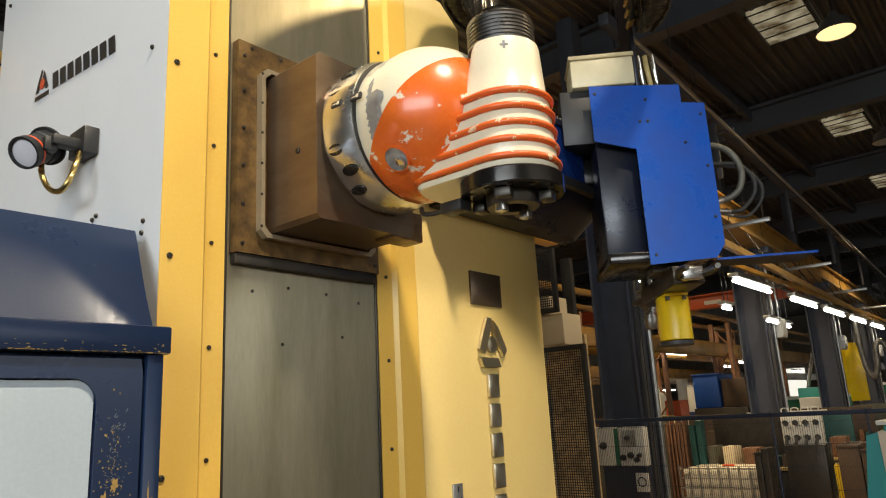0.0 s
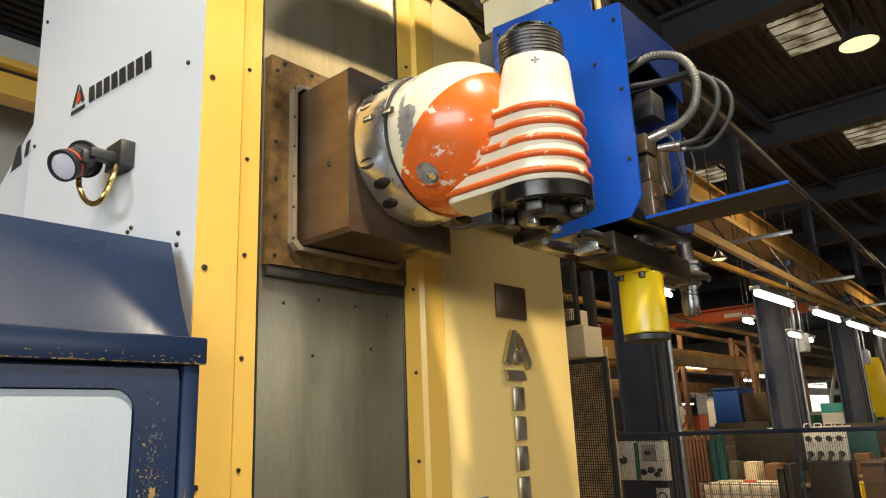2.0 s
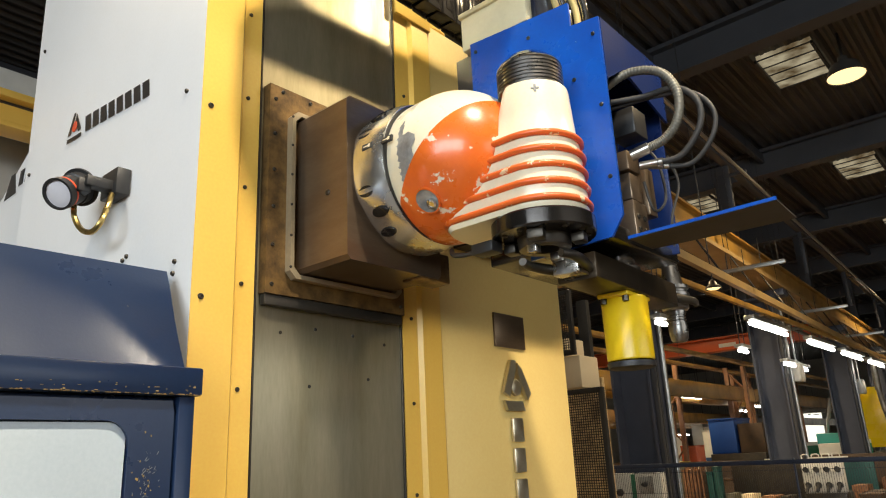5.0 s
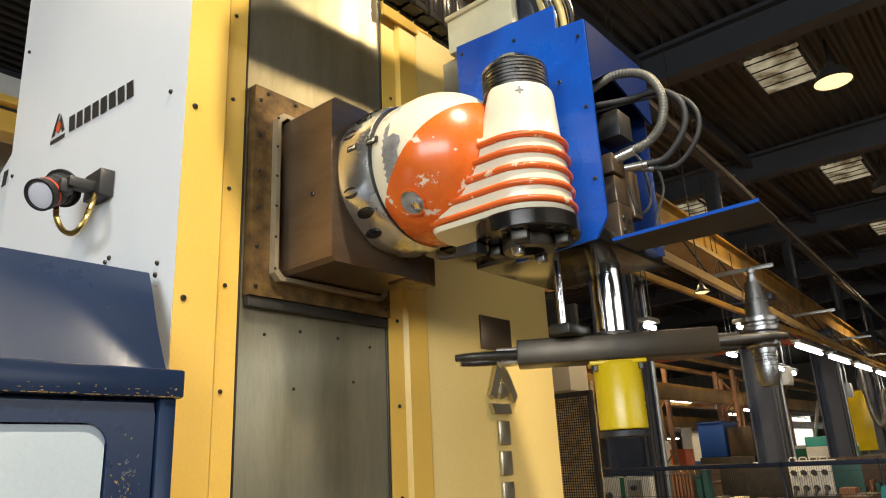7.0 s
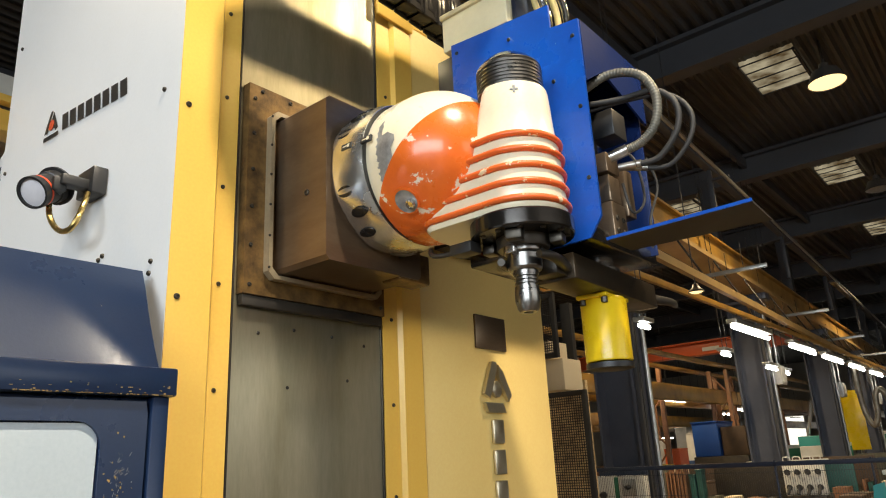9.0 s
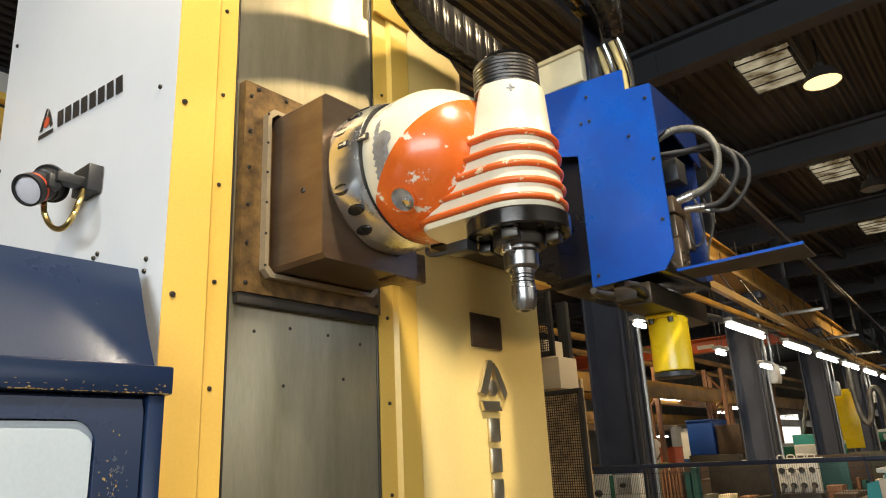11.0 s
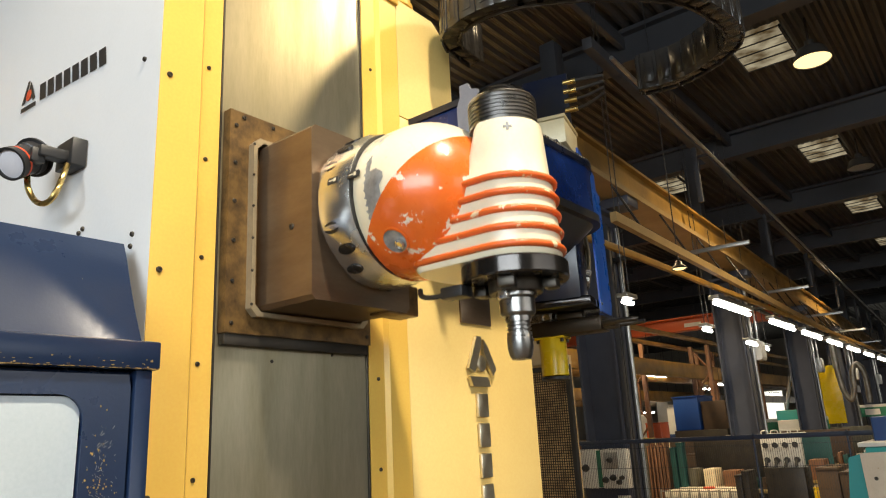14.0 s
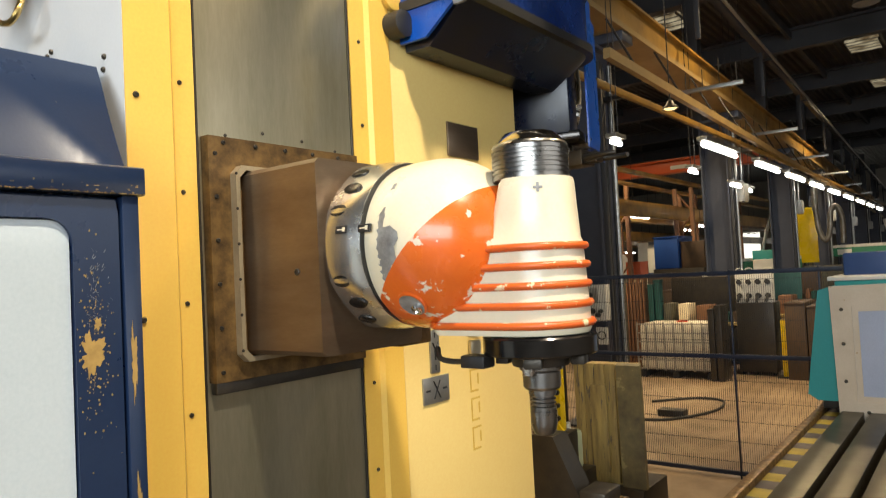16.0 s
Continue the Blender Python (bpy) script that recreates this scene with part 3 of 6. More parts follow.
# ---- navy cabinet beside the column ----
def build_cabinet():
    c = thing("control_cabinet", (-.6, .2, 0), "navy painted steel cabinet with worn edges and a sloping hood", "cabinet")
    part("body", box(B(), -1.30, -.045, -.10, .50, 0, 2.246, .004), NAVY, c)
    part("corner_post", box(B(), -.060, -.024, -.125, .0, 0, 2.246, .003), NAVY, c)
    part("top_band", box(B(), -1.30, -.012, -.135, .05, 2.246, 2.306, .005), NAVY, c, "navy top band with rubbed edge")
    # door leaf round its window: four rails with a rounded opening
    b = B()
    hole = []
    x0, x1, z0, z1, r = -1.1, -.158, .9, 2.195, .05
    for cx, cz, a0 in ((x1 - r, z1 - r, 0), (x0 + r, z1 - r, 90), (x0 + r, z0 + r, 180), (x1 - r, z0 + r, 270)):
        hole += [(cx + r * math.cos(radians(a0 + k * 15)), cz + r * math.sin(radians(a0 + k * 15))) for k in range(7)]
    sq = []
    cx, cz = (x0 + x1) / 2, (z0 + z1) / 2
    for u, v in hole:
        k = max(abs((u - cx) / (.5 * (x1 - x0))), abs((v - cz) / (.5 * (z1 - z0))))
        du, dv = (u - cx) / k, (v - cz) / k
        fu, fv = (1.28 - .066) / 2 / ((x1 - x0) / 2), (2.236 - .2) / 2 / ((z1 - z0) / 2)
        sq.append(((-1.28 - .066) / 2 + du * fu, (2.236 + .2) / 2 + dv * fv))
    loft(b, [[Vector((u, -d, v)) for u, v in ol] for ol, d in ((hole, .10), (hole, .118), (sq, .118), (sq, .10))], False)
    part("door", b, NAVY, c, "navy door frame with scuffed paint", smooth=20)
    # glass pane coloured pale for the bright reflection in it
    part("door_window", box(B(), x0 + .003, x1 - .003, -.108, -.1035, z0 + .003, z1 - .003), mat("pale_reflection_pane", (.52, .60, .66), .08, scale=1, bump=0, rvar=.02), c, "glossy window pane with its white reflection in the colour")
    # sloping hood up to the white panel, its sheet buckled along a slanting ridge
    b = B()
    nx, nv = 60, 22
    nrm = Vector((0, -.814, .581))
    grid = []
    for iv in range(nv + 1):
        v = iv / nv
        row = []
        for ix in range(nx + 1):
            x = -1.3 + ix / nx * (1.27 + .018 * v - .02 * (1 - v))
            ridge = -.088 - .19 * v
            depth = max(0, 1 - v / .80)
            away = x - ridge
            d = -.036 * depth * (1 - math.exp(away / .10)) if away < 0 else -.10 * depth * away
            row.append(b.verts.new(Vector((x, -.125 + .185 * v, 2.306 + .259 * v)) + nrm * d))
        grid.append(row)
    for r0, r1 in zip(grid, grid[1:]):
        for k in range(nx):
            b.faces.new((r0[k], r0[k + 1], r1[k + 1], r1[k]))
    back = [b.verts.new((x, y, z)) for x, y, z in ((-.03, .068, 2.565), (-.05, .05, 2.306), (-1.3, .068, 2.565), (-1.3, .05, 2.306))]
    b.faces.new([r[-1] for r in grid] + [back[0], back[1]])
    b.faces.new([r[0] for r in grid][::-1] + [back[3], back[2]])
    b.faces.new(grid[-1][::-1] + [back[2], back[0]][::1])
    b.faces.new(grid[0] + [back[1], back[3]])
    part("hood", b, NAVY, c, "sloping navy sheet hood")
    rng = random.Random(4)
    b = B()
    for k in range(230):
        x, up_ = rng.uniform(-.62, -.015), rng.choice((0, 0, 0, rng.uniform(0, .02)))
        box(b, x, x + rng.uniform(.0008, .006), -.1362, -.134, 2.2465 + up_, 2.2465 + up_ + rng.uniform(.0006, .0028))
    part("rubbed_edge", b, mat("rubbed_metal", (.35, .24, .10), .5, .4, scale=30), c, "rubbed bare spots along the band")
    OCHRE = mat("ochre_primer", (.42, .27, .08), .55, scale=40, amt=.9, bump=.2)
    for cx, cz, sx, sz in ((-.128, 1.925, .026, .042), (-.046, 1.90, .007, .07), (-.115, 1.985, .008, .016), (-.045, 1.62, .006, .05)):
        m = []
        for k in range(48):
            a = 2 * math.pi * k / 48
            f = .80 + .55 * noise.noise(Vector((math.cos(a) * 2.2, math.sin(a) * 2.2, cz * 7))) + .45 * noise.noise(Vector((math.cos(a) * 9, math.sin(a) * 9, cz * 5)))
            m.append((cx + sx * f * math.cos(a), cz + sz * f * math.sin(a)))
        yy = .1265 if cx > -.06 else .1192
        part("bare_patch", prism(B(), m, yy - .001, yy, lambda u, v, d: Vector((u, -d, v))), OCHRE, c, "ochre patch where paint wore off")
    b = B()
    for k in range(190):
        cx, cz, s_ = -.122 + rng.gauss(0, .022), 1.94 + rng.gauss(0, .09), rng.uniform(.0005, .0019)
        if -.155 < cx < -.07:
            prism(b, ellipse(cx, cz, s_, s_ * rng.uniform(.6, 1.8), 7), .1175, .1188, lambda u, v, d: Vector((u, -d, v)))
    part("paint_chips", b, OCHRE, c, "fine ochre paint chips", kind="stuff")
    b = B()
    for k in range(60):
        cx, cz, ln, a = -.115 + rng.gauss(0, .014), rng.uniform(1.98, 2.14), rng.uniform(.002, .009), rng.uniform(.3, 2.8)
        du, dv = math.cos(a), math.sin(a)
        prism(b, [(cx, cz), (cx + ln * du, cz + ln * dv), (cx + ln * du + .0005, cz + ln * dv - .0007), (cx + .0005, cz - .0007)], .1175, .1188, lambda u, v, d: Vector((u, -d, v)))
    part("scratches", b, PLATE, c, "fine pale scratches on the door", kind="stuff")
    return c


def build_work_lamp():
    l = thing("work_lamp", (-.06, .45, 2.89), "round black work lamp with a cable on the white panel", "lamp")
    way = Vector((-.64, -.36, -.46)).normalized()
    p = Vector((-.085, .455, 2.885))
    part("lamp_body", lathe(B(), [(.028, -.01), (.046, 0), (.046, .03), (.042, .032), (.042, .075), (.045, .078), (.045, .098), (.039, .098), (.039, .090)], p, way, 32, False), BLACK, l, smooth=25)
    part("lamp_glass", lathe(B(), [(.039, .090), (.025, .094), (0, .095)], p, way, 28, False), mat("frosted_lamp_glass", (.8, .78, .82), .1, scale=3, bump=0), l, "pale lamp glass")
    part("red_ring", lathe(B(), [(.0425, .066), (.0435, .067), (.0435, .072), (.0425, .073)], p, way, 32, False), REDINK, l)
    part("cooling_disc", lathe(B(), [(.03, -.004), (.055, -.004), (.055, .004), (.03, .004)], p, way, 32, False), BLACK, l)
    part("bracket", box(B(), -.105, -.02, .36, .40, 2.862, 2.892, .004), BLACK, l)
    part("bracket_arm", box(B(), -.12, -.085, .375, .42, 2.845, 2.885, .004), BLACK, l)
    part("foot_plate", box(B(), -.034, .0075, .34, .44, 2.85, 2.93, .004), BLACK, l)
    part("cable", tube(B(), smooth_line([(-.10, .445, 2.84), (-.10, .435, 2.79), (-.09, .405, 2.745), (-.08, .36, 2.728), (-.07, .33, 2.75), (-.05, .34, 2.81), (-.035, .36, 2.85)], 6), .008, 8), BRASS, l, "braided metal cable sleeve")
    return l

# ---- tool changer ----
HOSEGREY = mat("grey_hose", (.15, .145, .12), .45, .3, col2=(.11, .10, .08), scale=9, bump=.1)
# near-black colour that holds the shade under the shelf
SHELFUNDER = mat("shelf_shade", (.026, .022, .020), .55, col2=(.05, .038, .028), scale=7, bump=.1)
PIVOT = Vector((1.15, 1.2, 0))
AXIS = Vector((.953, -.666, 0))


# darker copy of the blue paint, with shade put into its colour
SHADEBLUE = mat("shaded_blue_paint", (.004, .009, .030), .3, col2=(.012, .012, .014), scale=6, amt=.9, bump=.1)


def build_bracket():
    k = thing("changer_bracket", (1.6, -.14, 2.81), "dark blue bracket with a chain track, bolted to the column", "bracket")
    def outline(g, front=-.270):
        pts = [(1.0 - g, .002), (1.0 - g, front - g)]
        for i in range(13):
            a = radians(-90 + 90 * i / 12)
            pts.append((1.841 + (.19 + g) * math.cos(a), front + .19 + (.19 + g) * math.sin(a)))
        pts.append((2.031 + g, .002))
        return pts
    up = lambda u, v, d: Vector((u, v, d))
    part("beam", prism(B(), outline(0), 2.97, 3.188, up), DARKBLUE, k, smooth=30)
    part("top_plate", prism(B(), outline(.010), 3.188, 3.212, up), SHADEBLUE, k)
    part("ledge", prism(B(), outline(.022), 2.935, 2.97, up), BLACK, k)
    # closed dark belly stands in for the shaded open underside
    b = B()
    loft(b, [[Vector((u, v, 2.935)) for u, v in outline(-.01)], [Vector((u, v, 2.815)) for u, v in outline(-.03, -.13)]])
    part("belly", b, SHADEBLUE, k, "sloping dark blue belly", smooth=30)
    part("end_cheek", prism(B(), [(-.01, 2.985), (-.255, 2.985), (-.255, 2.93), (-.12, 2.83), (-.01, 2.83)], .985, .998, lambda u, v, d: Vector((d, u, v))), BLUE, k, "scratched blue end sheet")
    line = [Vector((1.0 + i * .021, -.272, 3.212)) for i in range(int((1.841 - 1.0) / .021))]
    for i in range(14):
        a = radians(-90 + 90 * i / 14)
        line.append(Vector((1.841 + .192 * math.cos(a), -.080 + .192 * math.sin(a), 3.212)))
    for p in line:
        part("chain_link", box(B(), p.x - .007, p.x + .007, p.y - .006, p.y + .006, 3.212, 3.226, .002, 1), STEEL, k)
    b = prism(B(), [(-.285, 2.90), (-.25, 2.90), (-.235, 2.94), (-.235, 3.17), (-.25, 3.20), (-.25, 3.245), (-.285, 3.245), (-.295, 3.22), (-.325, 3.21), (-.325, 3.17), (-.29, 3.15), (-.29, 2.98), (-.325, 2.96), (-.325, 2.92)],
              .972, .984, lambda u, v, d: Vector((d, u, v)))
    part("end_plate", b, mat("grey_end_plate", (.25, .27, .35), .35, .5, scale=8), k, "grey bolted end plate")
    part("shaft_housing", lathe(B(), [(.045, 0), (.045, .06), (.036, .065)], (.955, .0, 2.885), (0, -1, 0), 28), BLACK, k)
    part("access_disc", lathe(B(), [(.062, 0), (.062, .02), (.057, .023)], (.965, .004, 3.0), (0, -1, 0), 28), YELLOW, k, "yellow round access disc")
    return k


def build_top_gear():
    g = thing("top_drive_housing", (1.06, .12, 3.63), "yellow ribbed drive housing on the column neck", "housing")
    part("cylinder", lathe(B(), [(.090, 0), (.090, .07), (.097, .075), (.097, .10), (.088, .104), (.088, .115), (.097, .12), (.097, .14), (.088, .145), (.088, .60), (.06, .62)], (1.06, .14, 3.632), (0, 0, 1), 36), YELLOW, g, "yellow ribbed round housing", smooth=25)
    return g


def build_changer():
    s = thing("tool_changer", PIVOT, "blue swinging tool changer unit with hoses and a double arm", "tool changer")
    # L-shaped front panel with a notch and a clipped corner
    o = [(-.39, 3.315), (-.735, 3.29), (-.735, 3.215), (-.82, 3.205), (-.82, 2.645), (-.785, 2.595), (-.545, 2.585), (-.545, 3.04), (-.39, 3.085)]
    part("front_panel", prism(B(), o, .686, .694, lambda u, v, d: Vector((d, u, v))), BLUE, s, "bright blue sheet panel with scratches")
    for y, z in ((-.41, 3.28), (-.57, 3.15), (-.60, 3.15), (-.80, 3.16), (-.80, 2.75), (-.57, 2.62), (-.6, 3.24), (-.73, 3.05), (-.80, 2.95)):
        part("screw", screw(B(), (.686, y, z), (-1, 0, 0), .006, .004), DARKSTEEL, s)
    # side, rear and top panels take a darker blue than the front
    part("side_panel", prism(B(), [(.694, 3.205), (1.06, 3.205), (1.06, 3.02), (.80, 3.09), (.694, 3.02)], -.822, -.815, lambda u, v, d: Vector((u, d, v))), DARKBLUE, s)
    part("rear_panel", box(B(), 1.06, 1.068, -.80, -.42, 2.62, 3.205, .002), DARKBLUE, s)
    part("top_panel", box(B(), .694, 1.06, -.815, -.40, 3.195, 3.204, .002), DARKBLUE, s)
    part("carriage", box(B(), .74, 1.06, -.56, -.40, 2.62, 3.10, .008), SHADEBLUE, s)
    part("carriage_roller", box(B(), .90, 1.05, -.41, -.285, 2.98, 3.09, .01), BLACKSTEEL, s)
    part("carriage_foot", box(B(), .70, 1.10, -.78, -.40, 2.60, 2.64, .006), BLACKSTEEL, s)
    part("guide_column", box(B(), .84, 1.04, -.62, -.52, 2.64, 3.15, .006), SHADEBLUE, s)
    part("beam_drop", box(B(), .86, 1.0, -.50, -.42, 3.10, 3.235, .004), BLACKSTEEL, s)
    # valve blocks
    for x0, x1, y0, y1, z0, z1 in ((.80, .88, -.80, -.72, 2.62, 2.72), (.81, .875, -.795, -.725, 2.724, 2.80), (.80, .87, -.80, -.73, 2.804, 2.86), (.90, .95, -.80, -.74, 2.70, 2.84), (.84, .92, -.815, -.74, 2.92, 3.0)):
        part("valve_block", box(B(), x0, x1, y0, y1, z0, z1, .004), RAMSTEEL if z0 < 2.9 else BLACK, s, "brown valve block" if z0 < 2.9 else "")
    for i in range(4):
        part("valve_screw", screw(B(), (.82 + .035 * (i % 2), -.80, 2.64 + .035 * (i // 2)), (0, -1, 0), .008, .004), DARKSTEEL, s)
    # hose loops
    hoses = (([(.76, -.765, 3.03), (.79, -.84, 3.068), (.80, -.92, 3.04), (.80, -.957, 2.965), (.80, -.945, 2.89), (.80, -.905, 2.852), (.79, -.862, 2.838)], .012, PLATE, "grey corrugated hose"),
             ([(.78, -.765, 3.0), (.81, -.86, 2.995), (.81, -.95, 2.985), (.81, -1.00, 2.93), (.81, -.995, 2.86), (.81, -.94, 2.80), (.80, -.88, 2.795)], .0085, RUBBER, "black hose"),
             ([(.80, -.765, 2.99), (.82, -.88, 2.99), (.82, -.98, 2.965), (.82, -1.03, 2.90), (.82, -1.02, 2.83), (.82, -.96, 2.775), (.81, -.89, 2.785)], .0065, RUBBER, "black hose"))
    for pts, r, m, lb in hoses:
        ln = smooth_line(pts, 14)
        if m is PLATE:
            m = HOSEGREY
            rr = (lambda n: (lambda u: r + .0008 * math.sin(u * n * 3.14159)))(110)
            ln = smooth_line(pts, 32)
            part("hose", tube(B(), ln, rr, 12), m, s, lb, smooth=60)
        else:
            part("hose", tube(B(), ln, r, 10), m, s, lb, smooth=60)
        part("hose_fitting", rod(B(), ln[-1], ln[-1] + (ln[-1] - ln[-6]).normalized() * .045, r * 1.25, 12), STEEL, s)
        part("hose_fitting", rod(B(), ln[-5], ln[-2], r * 1.3, 12), STEEL, s)
    part("thin_cable", tube(B(), smooth_line([(.93, -.80, 2.9), (.90, -.84, 2.84), (.92, -.84, 2.74), (.88, -.82, 2.70), (.86, -.81, 2.78)], 8), .004, 6), RUBBER, s)
    part("thin_cable", tube(B(), smooth_line([(.97, -.84, 2.88), (1.0, -.85, 2.80), (.97, -.83, 2.70), (.98, -.82, 2.62)], 8), .004, 6), RUBBER, s)
    # shelf plate: a blue sheet coloured dark for the shade underneath
    part("shelf_plate", prism(B(), [(.745, -.80), (.728, -1.156), (.905, -1.15), (.88, -.80)], 2.597, 2.601, lambda u, v, d: Vector((u, v, d))), SHELFUNDER, s, "flat drip shelf with underside shade in its colour")
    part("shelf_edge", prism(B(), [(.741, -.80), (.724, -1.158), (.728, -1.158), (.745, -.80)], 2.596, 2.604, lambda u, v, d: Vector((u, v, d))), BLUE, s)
    # boxes and conduits on top
    part("junction_box", box(B(), .72, .90, -.58, -.33, 3.33, 3.45, .008), mat("cream_box", (.78, .70, .46), .4, scale=6), s, "cream junction box")
    part("box_lid", box(B(), .715, .905, -.585, -.325, 3.45, 3.468, .004), mat("cream_lid", (.70, .60, .36), .4, scale=6), s)
    part("box_foot", box(B(), .75, .88, -.46, -.28, 3.10, 3.33, .004), BLACK, s)
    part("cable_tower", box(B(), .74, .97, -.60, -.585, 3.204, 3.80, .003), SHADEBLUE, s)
    for i in range(5):
        y = -.70 + i * .028
        part("conduit", tube(B(), smooth_line([(.86, y, 3.20), (.86, y, 3.36), (.85, y + .01, 3.44), (.83, y + .02, 3.5)], 6), .011, 8), mat("amber_conduit", (.62, .48, .18), .35, scale=20) if i % 2 else CHROME, s, "amber conduit" if i % 2 else "", smooth=60)
    for i in range(4):
        part("cable_gland", rod(B(), (.70, -.59, 3.60 + i * .05), (.762, -.59, 3.60 + i * .05), .014, 12), BRASS, s)
        part("cable", tube(B(), smooth_line([(.70, -.59, 3.60 + i * .05), (.64, -.585, 3.61 + i * .045), (.56, -.57, 3.64 + i * .03)], 6), .009, 8), RUBBER, s)
    # double arm that drops and turns
    arm_at = Vector((AXIS.x, AXIS.y, 2.53))
    b = B()
    box(b, AXIS.x - .265, AXIS.x + .265, AXIS.y - .056, AXIS.y + .056, 2.505, 2.573, .004)
    bmesh.ops.translate(b, verts=b.verts, vec=-arm_at)
    arm = part("change_arm", b, mat("oily_arm_steel", (.055, .040, .024), .35, .6, col2=(.02, .016, .012), scale=8, bump=.15), None, "black double-ended change arm")
    arm.parent = s
    arm.location = arm_at - PIVOT
    ORIGIN[arm] = arm_at
    part("quill", rod(B(), (AXIS.x, AXIS.y, 2.565), (AXIS.x, AXIS.y, 2.98), .042, 32), CHROME, arm, "chromed quill")
    part("quill_ring", lathe(B(), [(.042, 0), (.056, 0), (.056, .015), (.042, .015)], (AXIS.x, AXIS.y, 2.566), (0, 0, 1), 28, False), DARKSTEEL, arm)
    part("motor", lathe(B(), [(.061, 0), (.0635, .003), (.0635, .165), (.058, .175), (.045, .178)], (AXIS.x, AXIS.y, 2.324), (0, 0, 1), 40), MOTOR, arm, "glossy yellow motor can")
    part("motor_foot", lathe(B(), [(.058, -.016), (.0645, -.014), (.0645, .0)], (AXIS.x, AXIS.y, 2.320), (0, 0, 1), 40), BLACK, arm)
    part("motor_flange", box(B(), AXIS.x - .075, AXIS.x + .075, AXIS.y - .045, AXIS.y + .045, 2.493, 2.505, .003), MOTOR, arm)
    for sx in (-1, 1):
        for sy in (-1, 1):
            part("flange_nut", rod(B(), (AXIS.x + sx * .06, AXIS.y + sy * .032, 2.478), (AXIS.x + sx * .06, AXIS.y + sy * .032, 2.493), .009, 6), DARKSTEEL, arm)
    for d in (-1, 1):
        cx = AXIS.x + d * .387
        for sy in (-1, 1):
            pts = [Vector((cx - d * .135, AXIS.y + sy * .03, 2.535)), Vector((cx - d * .06, AXIS.y + sy * .052, 2.535)), Vector((cx, AXIS.y + sy * .062, 2.535)), Vector((cx + d * .045, AXIS.y + sy * .052, 2.535))]
            part("gripper_jaw", tube(B(), smooth_line(pts, 5), lambda u: .016 - .006 * u, 8), DARKSTEEL, arm, smooth=60)
        part("gripper_block", box(B(), min(cx - d * .14, cx - d * .065), max(cx - d * .14, cx - d * .065), AXIS.y - .036, AXIS.y + .036, 2.513, 2.557, .004), STEEL if d < 0 else DARKSTEEL, arm)
    # slide beside the quill, which drops with the arm but does not turn
    b = B()
    rod(b, (.80, -.60, 2.60), (.80, -.60, 2.96), .011, 14)
    bmesh.ops.translate(b, verts=b.verts, vec=-arm_at)
    slide = part("guide_slide", b, CHROME, None, "thin chromed guide rod")
    slide.parent, slide.location = s, arm_at - PIVOT
    ORIGIN[slide] = arm_at
    part("slide_foot", box(B(), .78, .90, -.63, -.57, 2.572, 2.60, .004), DARKSTEEL, slide)
    return s, arm, slide


def build_cable_chain():
    """The cable carrier: rigid links strung along a line that shifts as the unit swings."""
    c = thing("cable_chain", (1.3, 0, 3.635), "black segmented cable carrier chain above the column front", "cable chain")
    links = []
    for i in range(30):
        b = B()
        box(b, -.050, .050, -.030, .030, -.080, .080, .004)
        for y in (-.033, .033):
            box(b, -.044, .026, y - .005, y + .005, -.088, .088, .003)
            box(b, .030, .044, y - .003, y + .003, -.084, .084, .002)
            box(b, -.030, .010, y - .008, y + .008, -.062, .062, .003)
        bmesh.ops.translate(b, verts=b.verts, vec=ORIGIN[c])
        links.append(part("chain_link", b, CHAINMAT, c))
    return c, links


CHAINMAT = mat("chain_plastic", (.030, .028, .026), .20, col2=(.045, .040, .034), scale=12, bump=.1)

# ---- hall ----
CONCRETE = mat("workshop_floor", (.36, .26, .165), .40, col2=(.15, .10, .062), scale=1.1, amt=.9, bump=.15, bscale=40, rvar=.2)
DECK = mat("roof_deck", (.034, .033, .032), .5, col2=(.024, .023, .022), scale=1.0, bump=.1)
BEAMGREY = mat("grey_beam_paint", (.036, .038, .044), .55, col2=(.028, .029, .034), scale=2, bump=.1)
COLGREY = mat("slate_column_paint", (.062, .070, .098), .42, col2=(.038, .042, .06), scale=2.5, bump=.1, chips=(.2, .17, .13), chip_at=.74)
CRANE = mat("ochre_crane_paint", (.36, .20, .035), .42, col2=(.10, .06, .025), scale=1.5, amt=.8, bump=.1)
REDCRANE = mat("red_crane_paint", (.48, .085, .02), .45, col2=(.45, .07, .02), scale=1.2, bump=.1)
WALLMAT = mat("hall_wall", (.42, .39, .33), .7, col2=(.2, .18, .15), scale=.5, bump=.1)
TUBE = glow("fluorescent_glow", (1.0, .95, .85), 14.0)
BULB = glow("warm_lamp_glow", (1.0, .72, .32), 1.9)
SKYGLASS = glow("skylight_glow", (.80, .70, .50), .40)
_n, _l = SKYGLASS.node_tree.nodes, SKYGLASS.node_tree.links
_tc, _nz, _rp = _n.new("ShaderNodeTexCoord"), _n.new("ShaderNodeTexNoise"), _n.new("ShaderNodeValToRGB")
_nz.inputs["Scale"].default_value, _nz.inputs["Detail"].default_value = 2.4, 6
_l.new(_tc.outputs["Object"], _nz.inputs["Vector"])
_l.new(_nz.outputs["Fac"], _rp.inputs[0])
_rp.color_ramp.elements[0].position, _rp.color_ramp.elements[0].color = .36, (.17, .10, .035, 1)
_rp.color_ramp.elements[1].position, _rp.color_ramp.elements[1].color = .62, (1.0, .86, .56, 1)
_l.new(_rp.outputs[0], _n["Emission"].inputs[0])
